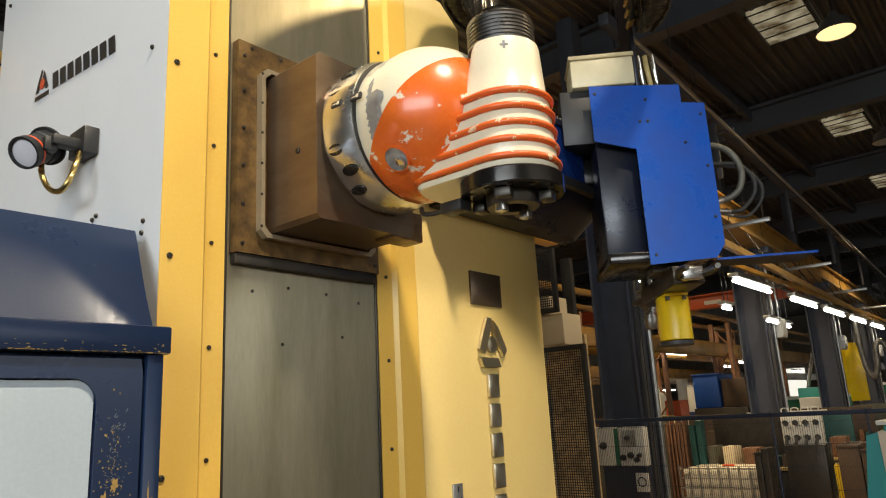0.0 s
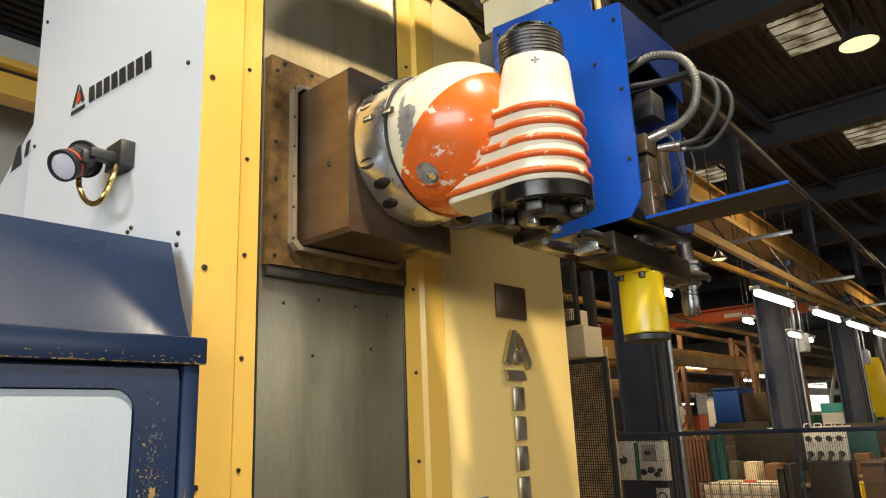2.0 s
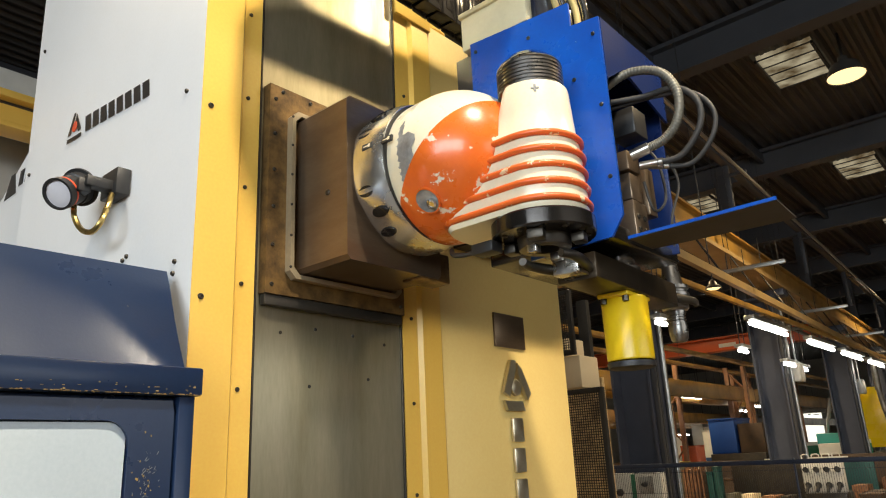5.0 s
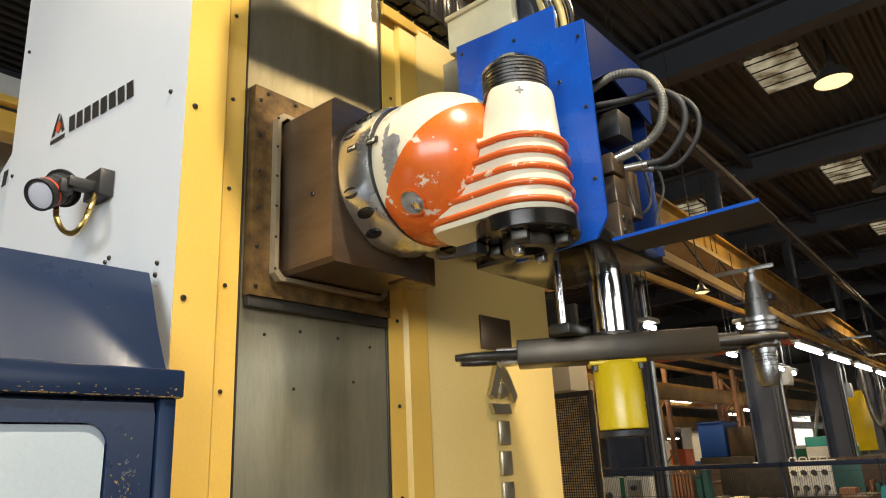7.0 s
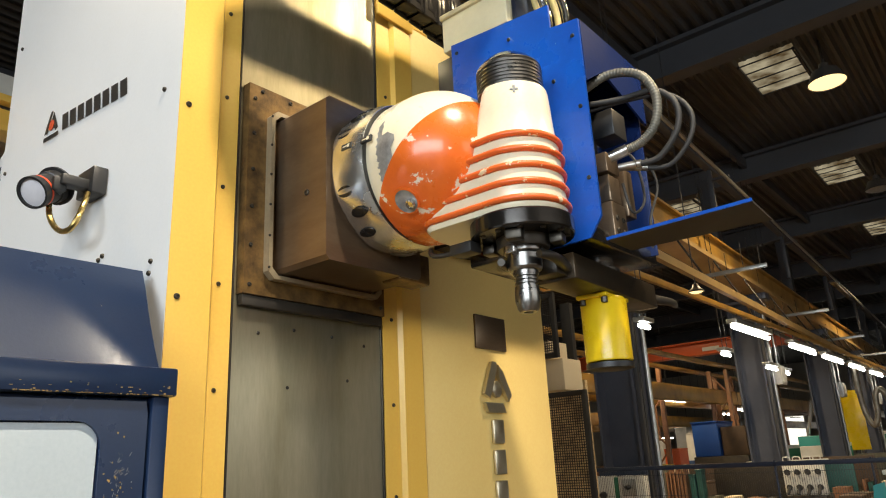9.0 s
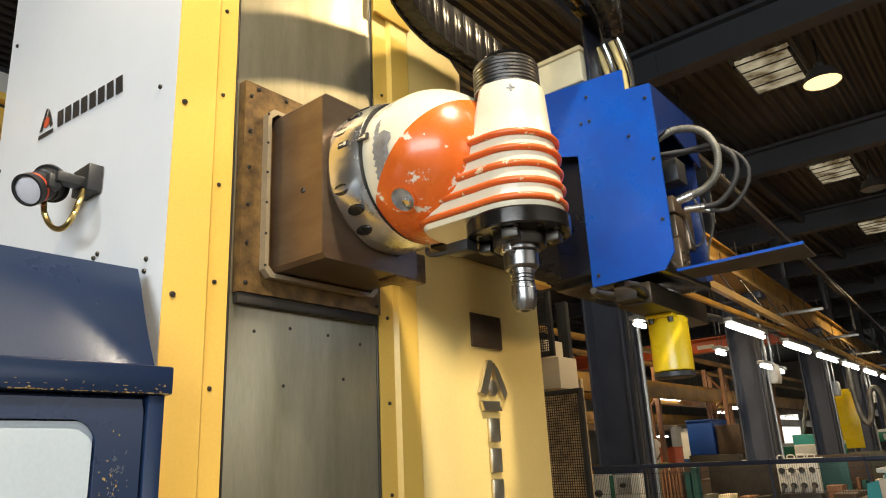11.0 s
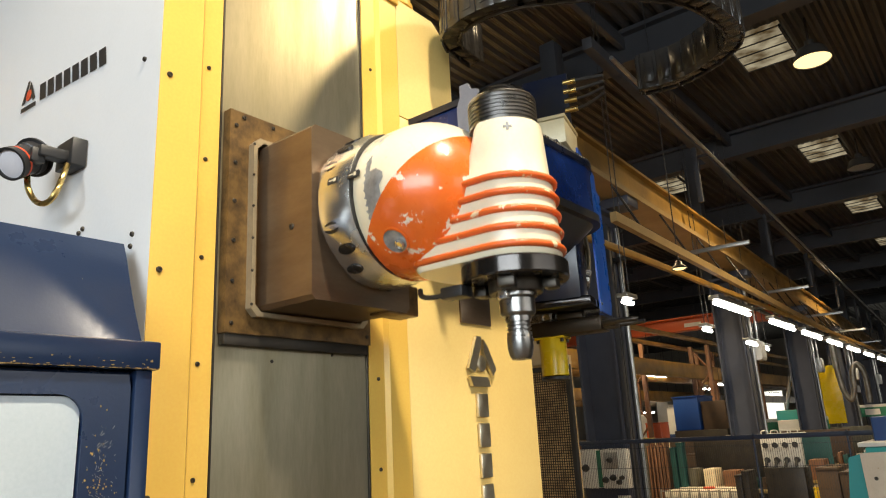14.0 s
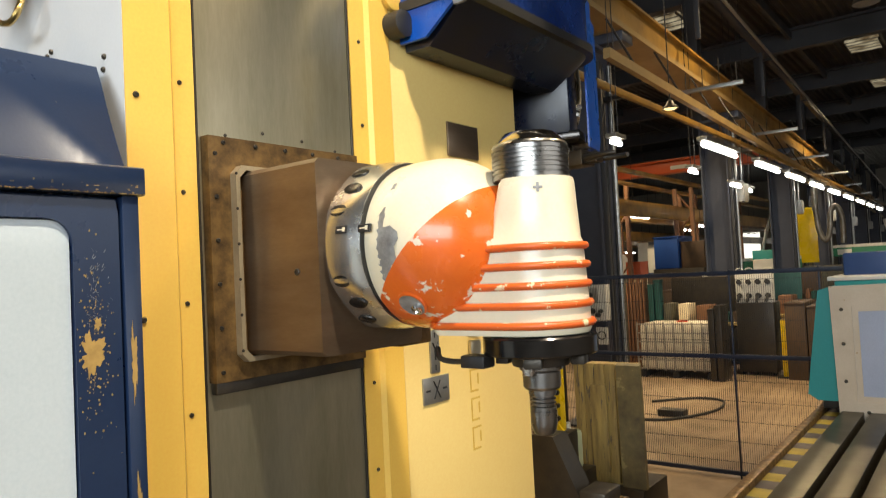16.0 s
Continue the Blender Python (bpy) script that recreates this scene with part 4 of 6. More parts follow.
MESH = mat("fence_wire", (.03, .035, .045), .5, .5, scale=20)
FENCE = mat("fence_paint", (.012, .022, .05), .4, scale=8)


def build_shell():
    tagged(part("floor", box(B(), -10, 60, -14, 24, -.2, 0), CONCRETE), "brown stained concrete workshop floor", "floor", kind="structure")
    w = B()
    for x0, x1, z0, z1 in ((-10, 60, 0, 3.1), (-10, 60, 6.1, 9), (-10, -4, 3.1, 6.1), (10, 60, 3.1, 6.1)):
        box(w, x0, x1, -14.3, -14, z0, z1)
    for k in range(1, 14):
        box(w, -4 + k - .03, -4 + k + .03, -14.2, -14.1, 3.1, 6.1)
    tagged(part("wall_south", w, WALLMAT), "hall wall with a band of windows", "wall", kind="structure")
    tagged(part("wall_north", box(B(), -10, 60, 24, 24.3, 0, 9), WALLMAT), "plain hall wall", "wall", kind="structure")
    tagged(part("wall_east", box(B(), 60, 60.3, -14.3, 24.3, 0, 9), WALLMAT), "plain far hall wall", "wall", kind="structure")
    w = B()
    for y0, y1, z0, z1 in ((-14.3, 24.3, 0, 3.0), (-14.3, 24.3, 6.2, 9), (-14.3, -9.5, 3.0, 6.2), (-.5, 24.3, 3.0, 6.2)):
        box(w, -10.3, -10, y0, y1, z0, z1)
    for k in range(1, 9):
        box(w, -10.2, -10.1, -9.5 + k - .03, -9.5 + k + .03, 3.0, 6.2)
    for z in (4.0, 5.1):
        box(w, -10.2, -10.1, -9.5, -.5, z - .03, z + .03)
    tagged(part("wall_west", w, WALLMAT), "hall wall with a band of windows", "wall", kind="structure")
    # corrugated roof deck, its ribs along the hall
    r = B()
    n = 760
    lo, hi = [], []
    for k in range(n + 1):
        y, z = -14 + 38 * k / n, 8.25 + (.05 if k % 4 in (1, 2) else 0)
        lo.append(r.verts.new((-10, y, z)))
        hi.append(r.verts.new((60, y, z)))
    for k in range(n):
        r.faces.new((lo[k], lo[k + 1], hi[k + 1], hi[k]))
    tagged(part("ceiling", r, DECK, smooth=20), "dark corrugated metal roof deck", "ceiling", kind="structure")
    for x in (-6, -1, 4.0, 9.1, 14.6, 20.1, 25.6, 31, 36.5, 42):
        b = B()
        box(b, x - .15, x + .15, -14, 24, 8.17, 8.24)
        box(b, x - .02, x + .02, -14, 24, 7.72, 8.17)
        box(b, x - .15, x + .15, -14, 24, 7.65, 7.72)
        solid("roof_beam", b, BEAMGREY, "grey steel roof beam across the hall", "beam", "structure", "roof beams")
    for y in (-9, -5, -1.6, 2.3, 5.5, 9.5, 14):
        solid("purlin", box(B(), -10, 60, y - .05, y + .05, 7.95, 8.17, .005), BEAMGREY, "thin grey roof purlin along the hall", "beam", "structure", "roof purlins")


def build_skylight(x, y):
    s = thing("skylight", (x, y, 8.2), "old translucent roof light with dirty panes", "skylight", "roof lights")
    part("pane", box(B(), x - .65, x + .65, y - .42, y + .42, 8.18, 8.262), SKYGLASS, s, "dirty glowing pane")
    for k in range(5):
        part("glazing_bar", box(B(), x - .655 + k * .325, x - .637 + k * .325, y - .43, y + .43, 8.160, 8.178), BEAMGREY, s)
    for d in (-.43, .43):
        part("frame", box(B(), x - .68, x + .68, y + d - .02, y + d + .02, 8.12, 8.178), BEAMGREY, s)
    return s


def build_pendant(x, y, z, lit=True):
    l = thing("pendant_lamp", (x, y, z), "warm round high-bay lamp hanging from the roof" if lit else "unlit round high-bay lamp under the roof", "lamp", "high-bay lamps")
    part("reflector", lathe(B(), [(.28, 0), (.275, .03), (.20, .20), (.08, .25), (.07, .34), (0, .35)], (x, y, z), (0, 0, 1), 32, False), mat("lamp_reflector", (.06, .055, .05), .5, .3), l)
    part("lens", lathe(B(), [(.272, .012), (0, -.02)], (x, y, z), (0, 0, 1), 32, False), BULB if lit else PLATE, l, "glowing warm lens" if lit else "")
    part("stem", rod(B(), (x, y, z + .34), (x, y, 8.27), .02, 8), BLACK, l)
    return l


def build_tube_lamp(x, y, z, length, ax="x"):
    l = thing("tube_lamp", (x, y, z), "lit fluorescent tube lamp hanging in a row", "lamp", "fluorescent lamps")
    hx, hy = (length / 2, .05) if ax == "x" else (.05, length / 2)
    part("lamp_tray", box(B(), x - hx, x + hx, y - hy - .02, y + hy + .02, z + .045, z + .10, .01), PLATE, l)
    a, b = ((x - hx + .03, y, z), (x + hx - .03, y, z)) if ax == "x" else ((x, y - hy + .03, z), (x, y + hy - .03, z))
    part("tube", rod(B(), a, b, .030, 12), TUBE, l, "glowing tube")
    for s in (-.7, .7):
        part("hanger", rod(B(), (x + s * (hx - .05), y + s * (hy - .05), z + .1), (x + s * (hx - .05), y + s * (hy - .05), z + .19 if abs(y - 1.28) < .01 else 8.25), .006, 6), BLACK, l)
    return l


def h_section(bm, x, y, z0, z1, w, d, tf=.03, tw=.02):
    box(bm, x - w / 2, x + w / 2, y - d / 2, y - d / 2 + tf, z0, z1)
    box(bm, x - w / 2, x + w / 2, y + d / 2 - tf, y + d / 2, z0, z1)
    box(bm, x - tw / 2, x + tw / 2, y - d / 2 + tf, y + d / 2 - tf, z0, z1)


def build_hall_column(x, y):
    c = thing("hall_column", (x, y, 0), "slate blue-grey steel hall column with flanges", "column", "hall columns")
    b = B()
    h_section(b, x, y, .03, 4.84, .42, .54, .035, .025)
    part("shaft", b, COLGREY, c)
    part("base_plate", box(B(), x - .35, x + .35, y - .40, y + .40, 0, .03, .005), COLGREY, c)
    part("head_plate", box(B(), x - .40, x + .40, y - .36, y + .36, 4.84, 4.89, .005), COLGREY, c)
    part("stiff_strip", box(B(), x - .02, x + .02, y - .29, y - .273, .1, 4.7), BEAMGREY, c)
    part("cable_duct", box(B(), x - .19, x - .13, y - .33, y - .273, .3, 4.7, .004), BEAMGREY, c)
    part("drain_pipe", rod(B(), (x + .15, y - .31, .05), (x + .15, y - .31, 4.7), .035, 12), PLATE, c)
    part("upper_shaft", box(B(), x - .13, x + .13, y + .20, y + .45, 4.89, 7.7, .005), BEAMGREY, c)
    return c


CREAMRAIL = mat("pale_rail_paint", (.36, .24, .09), .5, col2=(.22, .16, .09), scale=3, bump=.1)


def build_runway():
    """The crane track and the rails beside it; the hall stands 2.4 degrees askew of the machine."""
    g = thing("crane_runway", (11.5, 1.6, 4.34), "ochre painted crane runway girder on the columns", "girder")
    along = lambda u, v, d: Vector((d, u, v))
    part("girder", prism(B(), [(1.46, 4.83), (1.76, 4.83), (1.76, 4.80), (1.55, 4.80), (1.55, 4.50), (1.52, 4.50), (1.52, 4.80), (1.46, 4.80)], 4.8, 58, along), CRANE, g)
    part("lower_flange", prism(B(), [(1.44, 4.44), (1.78, 4.44), (1.78, 4.499), (1.44, 4.499)], 4.8, 58, along), CREAMRAIL, g, "pale lower flange")
    part("rail", box(B(), 4.8, 58, 1.60, 1.66, 4.832, 4.89, .005), DARKSTEEL, g)
    part("service_beam", prism(B(), [(1.18, 3.84), (1.24, 3.84), (1.24, 3.93), (1.18, 3.93)], 4.8, 58, along), CREAMRAIL, g, "pale beam below the girder")
    for k in range(36):
        x = 5.5 + k * 1.4
        part("hanger", rod(B(), (x, 1.21, 3.93), (x, 1.47, 4.45), .012, 6), BLACK, g)
    for k in range(10):
        part("bearing_pad", box(B(), 5.9 + 5 * k, 6.2 + 5 * k, 1.46, 1.76, 4.335, 4.44, .01), COLGREY, g)
    part("conductor_rail", rod(B(), (4.8, 1.05, 5.40), (58, 1.05, 5.40), .022, 8), PLATE, g, "thin bright conductor rail")
    part("conductor_beam", box(B(), 4.8, 58, 1.22, 1.32, 5.58, 5.70, .005), BEAMGREY, g, "dark beam over the conductor rail")
    for k in range(10):
        x = 8.05 + 4 * k
        part("cross_arm", box(B(), x - .025, x + .025, .78, 1.66, 4.17, 4.22, .004), PLATE, g, "grey cross arm")
        part("post", box(B(), x - .03, x + .03, 1.24, 1.30, 4.83, 5.58, .004), BEAMGREY, g)
        part("rail_arm", box(B(), x - .02, x + .02, 1.03, 1.30, 5.42, 5.46, .003), BEAMGREY, g)
        for s in range(4):
            part("drop_wire", rod(B(), (x + .02, .86 + s * .2, 4.22), (x + .02, .86 + s * .2, 4.45 + .1 * (s % 2)), .005, 5), BLACK, g)
    # zigzag bracing behind the girder
    for k in range(24):
        x = 10.5 + k * .5
        z0, z1 = (4.0, 4.42) if k % 2 else (4.42, 4.0)
        part("brace", rod(B(), (x, 1.72, z0), (x + .5, 1.72, z1), .016, 6), RAMSTEEL, g)
    part("brace_chord", box(B(), 10.4, 22.6, 1.69, 1.75, 3.96, 4.0), RAMSTEEL, g)
    g.rotation_euler = (0, 0, radians(2.4))
    return g


def build_lamp_rail():
    g = thing("lamp_rail", (11.5, 1.28, 3.77), "ochre rail on the columns that carries the tube lamps", "rail")
    part("bar", box(B(), 4.8, 44, 1.255, 1.305, 3.770, 3.835, .004), CRANE, g)
    for k in range(8):
        x = 6.05 + 5 * k
        part("bracket", box(B(), x - .03, x + .03, 1.30, 1.53 + .042 * max(0, 5 * k - 5), 3.775, 3.82, .004), BEAMGREY, g)
    return g


def build_bell_lamp(x, y, z):
    l = thing("bell_lamp", (x, y, z), "small warm bell lamp hanging beside the column", "lamp")
    part("shade", lathe(B(), [(.085, 0), (.080, .02), (.045, .05), (.03, .09), (.012, .10), (0, .10)], (x, y, z), (0, 0, 1), 24, False), DARKSTEEL, l)
    part("bulb", lathe(B(), [(.076, .012), (.05, -.004), (0, -.01)], (x, y, z), (0, 0, 1), 24, False), BULB, l, "glowing warm bulb")
    part("cord", rod(B(), (x, y, z + .098), (x, y, 8.2), .006, 6), BLACK, l)
    return l


def build_switch_box(x, y, z):
    s = thing("switch_box", (x, y, z), "pale grey switch box on a hall column", "switch box", "column boxes")
    part("case", box(B(), x - .14, x + .14, y - .11, y, z, z + .30, .01), PALEGREY, s)
    part("lid", box(B(), x - .12, x + .12, y - .125, y - .11, z + .03, z + .27, .006), PALEGREY, s)
    part("conduit", rod(B(), (x, y - .05, z + .3), (x, y - .05, z + .9), .018, 8), PLATE, s)
    return s


PALEGREY = mat("pale_grey_case", (.50, .50, .48), .5, scale=6)


def build_fence():
    f = thing("safety_fence", (6.1, .6, 0), "dark blue wire mesh safety fence on the floor", "fence")
    for y in (2.32, .40, -.36, -1.6, -3.0):
        part("post", box(B(), 6.08, 6.11, y - .007, y + .007, 0, 1.96, .002), FENCE, f)
    for z in (.05, 1.14, 1.93):
        part("rail", box(B(), 6.08, 6.11, -3.0, 2.32, z - .02, z + .02, .003), FENCE, f)
    b = B()
    y = -2.98
    while y < 2.3:
        box(b, 6.093, 6.096, y, y + .0026, .06, 1.92)
        y += .019
    for k in range(10):
        z = .15 + k * .19
        box(b, 6.096, 6.099, -2.98, 2.3, z, z + .004)
    part("wire_mesh", b, MESH, f, "fine upright wires", kind="stuff")
    return f


build_shell()
for _x, _y in ((11.15, .66), (17.2, .87), (23.2, .9), (16.9, 4.5), (29, .9)):
    build_skylight(_x, _y)
build_pendant(-.6, -3.4, 7.75)
# the pendant at (-1.5, 4.0) is an unseen fixture added for its fill spot
for _x, _y, _lit in ((-1.5, 4.0, True), (10.75, -.09, True), (17.0, .18, False), (14.0, -3.0, True), (23.0, -.1, True)):
    build_pendant(_x, _y, 7.5, _lit)
for _k in range(8):
    build_hall_column(7.77 + 6.25 * _k, 2.58 + .125 * _k)
ROW = []
for _k in range(1, 8):
    ROW.append(build_switch_box(6.30 + 5 * _k, 1.60 + .10 * (_k - 1), 3.0))
ROW += [build_runway(), build_lamp_rail(), build_bell_lamp(6.53, 1.0, 3.68)]
build_fence()
for _x, _l in ((9.25, 1.6), (11.96, 1.6), (14.15, 1.6), (16.35, 1.5), (18.6, 1.5), (20.9, 1.5), (23.2, 1.5), (25.5, 1.5), (28, 1.5)):
    ROW.append(build_tube_lamp(_x, 1.28, 3.58, _l))
for _x, _y, _z, _l in ((17.2, 6.63, 3.5, 1.5), (19.9, 6.75, 3.5, 1.5), (29.8, 11.5, 3.5, 1.8), (35.8, 12.4, 3.5, 1.8), (38.8, 12.7, 3.5, 1.5), (40, 15.6, 2.8, 1.8),
                       (40, 14.5, 2.7, 1.8), (40, 16.3, 2.2, 1.8), (13.6, 2.25, 3.5, .7), (14.8, 2.34, 3.5, .7), (10.6, 2.1, 3.5, .4), (7.0, 1.83, 3.5, .3), (20, 5.07, 1.78, .9),
                       (44.6, 9.6, 3.5, 1.8), (24, 6.3, 3.3, 1.2), (27, 7.6, 3.3, 1.2), (33, 10.2, 3.0, 1.5), (26, 10.6, 3.5, 1.5), (22, 9.2, 3.4, 1.5), (31, 13.4, 3.0, 1.5)):
    build_tube_lamp(_x, _y, _z, _l)

# ---- workshop things ----
TEAL = mat("teal_machine_paint", (.02, .25, .25), .4, col2=(.025, .27, .26), scale=3, bump=.1)
BEIGE = mat("beige_machine_paint", (.58, .48, .36), .42, col2=(.44, .34, .23), scale=5, bump=.1, chips=(.30, .17, .06), chip_at=.68, chip_scale=12)
TABLE = mat("oily_cast_table", (.075, .068, .046), .38, .5, col2=(.05, .044, .03), scale=3, amt=.8, bump=.12)
WOOD = mat("worn_crate_wood", (.50, .37, .12), .6, col2=(.24, .17, .07), scale=4, amt=.9, bump=.3, stretch=(6, 6, .8), chips=(.13, .11, .08), chip_at=.60, chip_scale=6)
DARKWOOD = mat("dirty_board", (.10, .08, .05), .6, col2=(.30, .24, .10), scale=5, amt=.9, bump=.3, chips=(.38, .31, .14), chip_at=.60, chip_scale=5)
WHITEPL = mat("white_tank_plastic", (.70, .66, .55), .45, col2=(.55, .50, .40), scale=3, bump=.05)
CAGE = mat("galvanised_cage", (.42, .40, .36), .45, .7, scale=10)
CREAMWALL = mat("cream_cladding", (.70, .60, .42), .6, col2=(.58, .48, .32), scale=1.5, bump=.1)
GREEN = mat("green_board", (.02, .17, .09), .45, scale=3)
BLUEBOX = mat("blue_container", (.015, .05, .16), .5, scale=2)
BROWN = mat("brown_stock", (.22, .10, .045), .6, col2=(.12, .06, .03), scale=3, amt=.8, bump=.2)
BLUEPAINT = mat("container_blue", (.012, .06, .26), .45, scale=2)
BROWNDARK = mat("dark_brown_stock", (.055, .035, .022), .6, col2=(.10, .06, .03), scale=4, amt=.8, bump=.2)
GREYBOARD = mat("grey_green_board", (.11, .105, .075), .6, col2=(.06, .055, .04), scale=3, amt=.9, bump=.2)
DARKTEAL = mat("dark_teal_paint", (.012, .075, .07), .5, scale=3)
PALEBOX = mat("pale_cabinet", (.62, .62, .58), .45, scale=3)
ACRYL = mat("smoky_pane", (.42, .45, .55), .12, scale=2, bump=0, rvar=.04)
HAZY = mat("hazard_yellow", (.55, .43, .06), .55, col2=(.32, .25, .05), scale=9, amt=.9, bump=.2)
HAZB = mat("hazard_dark", (.10, .085, .10), .55, col2=(.06, .05, .05), scale=9, bump=.2)


def build_table():
    t = thing("machine_table", (4.2, -1.6, 0), "long oily cast iron machine table with dark slots", "machine table")
    part("bed", box(B(), 1.55, 8.6, -3.1, -.545, 0, .84, .01), DARKSTEEL, t)
    y = -.70
    k = 0
    while y > -3.0:
        part("table_strip", box(B(), 1.6, 8.6, y - .132, y, .84, 1.0, .004), TABLE, t)
        y -= .17
        k += 1
    part("edge_curb", box(B(), 1.6, 8.6, -.575, -.525, .84, .985, .006), RUST, t, "rusty raised edge rail")
    for i in range(44):
        x = 1.65 + i * .14
        part("hazard_strip", box(B(), x, x + .14, -.695, -.58, .86, .955, .002), HAZY if i % 2 else HAZB, t, "yellow hazard stripe" if i % 2 else "dark hazard stripe")
    return t


def build_window_machine():
    m = thing("guarded_machine", (4.9, -1.3, 1.0), "teal and beige machine guard with a framed window", "machine guard")
    b = prism(B(), [(-.50, 1.10), (-.60, 1.81), (-.70, 1.84), (-.70, 1.06), (-.56, 1.06)], 4.58, 5.4, lambda u, v, d: Vector((d, u, v)))
    part("teal_side", b, TEAL, m, "teal sheet side cover")
    part("foot", box(B(), 4.62, 5.4, -2.4, -.58, 1.0, 1.06, .01), BLACK, m)
    # tilted frame with its pane
    o = [(-.690, .92), (-.672, 1.835), (-2.2, 1.88), (-2.2, .90)]
    i = [(-.800, 1.06), (-.800, 1.70), (-2.05, 1.74), (-2.05, 1.06)]
    b = B()
    loft(b, [[Vector((d, u, v)) for u, v in ol] for ol, d in ((i, 4.56), (o, 4.56), (o, 4.62), (i, 4.62), (i, 4.56))], False)
    bmesh.ops.remove_doubles(b, verts=b.verts, dist=1e-5)
    part("window_frame", b, BEIGE, m, "beige painted frame with rusty lower edge")
    i2 = [(-.835, 1.10), (-.835, 1.665), (-2.0, 1.70), (-2.0, 1.10)]
    b = B()
    loft(b, [[Vector((d, u, v)) for u, v in ol] for ol, d in ((i2, 4.575), (i, 4.575), (i, 4.60), (i2, 4.60), (i2, 4.575))], False)
    bmesh.ops.remove_doubles(b, verts=b.verts, dist=1e-5)
    part("inner_frame", b, BEIGE, m)
    part("pane", prism(B(), i2, 4.585, 4.59, lambda u, v, d: Vector((d, u, v))), ACRYL, m, "smoky blue window pane")
    for u, v in ((-.74, 1.2), (-.74, 1.45), (-.74, 1.68), (-.86, 1.0), (-1.1, 1.0)):
        part("screw", screw(B(), (4.56, u, v), (-1, 0, 0), .012, .006), DARKSTEEL, m)
    part("top_cover", box(B(), 4.62, 5.6, -2.2, -.70, 1.80, 1.87, .01), TEAL, m)
    part("top_unit", box(B(), 4.9, 5.5, -1.25, -.72, 1.87, 2.06, .015), BLUEBOX, m)
    part("top_rail", box(B(), 4.62, 5.6, -2.2, -.66, 1.872, 1.90, .004), PALEBOX, m)
    return m


def build_crate():
    c = thing("wooden_crate", (4.35, .8, 0), "worn yellow wooden crate with a dirty side board", "crate")
    for k in range(4):
        y = .735 + k * .085
        part("board", box(B(), 4.16, 4.20, y, y + .082, .42, 1.31, .004), WOOD, c)
    part("cleat", box(B(), 4.135, 4.158, .80, .93, .50, 1.15, .004), WOOD, c)
    part("side_board", prism(B(), [(4.16, .40), (4.145, 1.305), (4.18, 1.32), (4.2, .40)], .53, .715, lambda u, v, d: Vector((u, d, v))), DARKWOOD, c, "dirty tilted side board")
    part("back_board", box(B(), 4.20, 4.50, .66, 1.08, .40, 1.28, .006), WOOD, c)
    part("pallet", box(B(), 4.12, 4.6, .54, 1.12, .0, .40, .01), DARKSTEEL, c)
    return c


def build_stack_light_post():
    p = thing("yellow_machine_post", (3.6, .98, 0), "yellow post with black control knobs", "post")
    part("post", box(B(), 3.60, 3.68, .90, .985, .9, 1.46, .006), MOTOR, p)
    part("foot", box(B(), 3.55, 3.75, .85, 1.05, .0, .9, .01), DARKSTEEL, p)
    for k in range(5):
        part("knob", rod(B(), (3.60, .915, 1.0 + k * .09), (3.575, .912, 1.0 + k * .09), .018, 12), BLACK, p)
    part("sloped_foot", prism(B(), [(.90, .95), (.985, 1.08), (.985, .90), (.86, .90)], 3.58, 3.60, lambda u, v, d: Vector((d, u, v))), MOTOR, p)
    return p


def build_canister():
    c = thing("plastic_canister", (3.75, 1.0, .35), "pale green plastic canister with a label", "canister")
    part("body", box(B(), 3.70, 3.86, .865, 1.04, .60, .88, .03, 3), mat("pale_green_plastic", (.45, .52, .36), .4, scale=4), c)
    part("label", box(B(), 3.695, 3.6985, .90, 1.0, .66, .80), PALEBOX, c, "white label")
    part("neck", rod(B(), (3.78, .95, .88), (3.78, .95, .93), .025, 14), PALEBOX, c)
    part("shelf", box(B(), 3.66, 3.95, .82, 1.1, 0, .60, .01), DARKSTEEL, c)
    return c


def build_fixture():
    f = thing("angle_fixture", (2.25, .12, 0), "dark oily cast angle fixture beside the column", "fixture")
    part("web", prism(B(), [(.285, .5), (.285, 1.245), (.17, 1.245), (.135, 1.17), (.035, .96), (.03, .5)], 2.18, 2.32, lambda u, v, d: Vector((d, u, v))), DARKSTEEL, f)
    part("base", box(B(), 2.0, 2.6, -.12, .40, 0, .5, .02), DARKSTEEL, f)
    part("clamp_block", box(B(), 2.12, 2.36, -.13, .03, .86, .96, .01), RUST, f, "rusty clamp block")
    part("clamp_step", box(B(), 2.15, 2.33, -.10, .03, .96, 1.02, .01), DARKSTEEL, f)
    part("pillar", box(B(), 2.14, 2.34, -.12, .03, .5, .86, .01), DARKSTEEL, f)
    return f


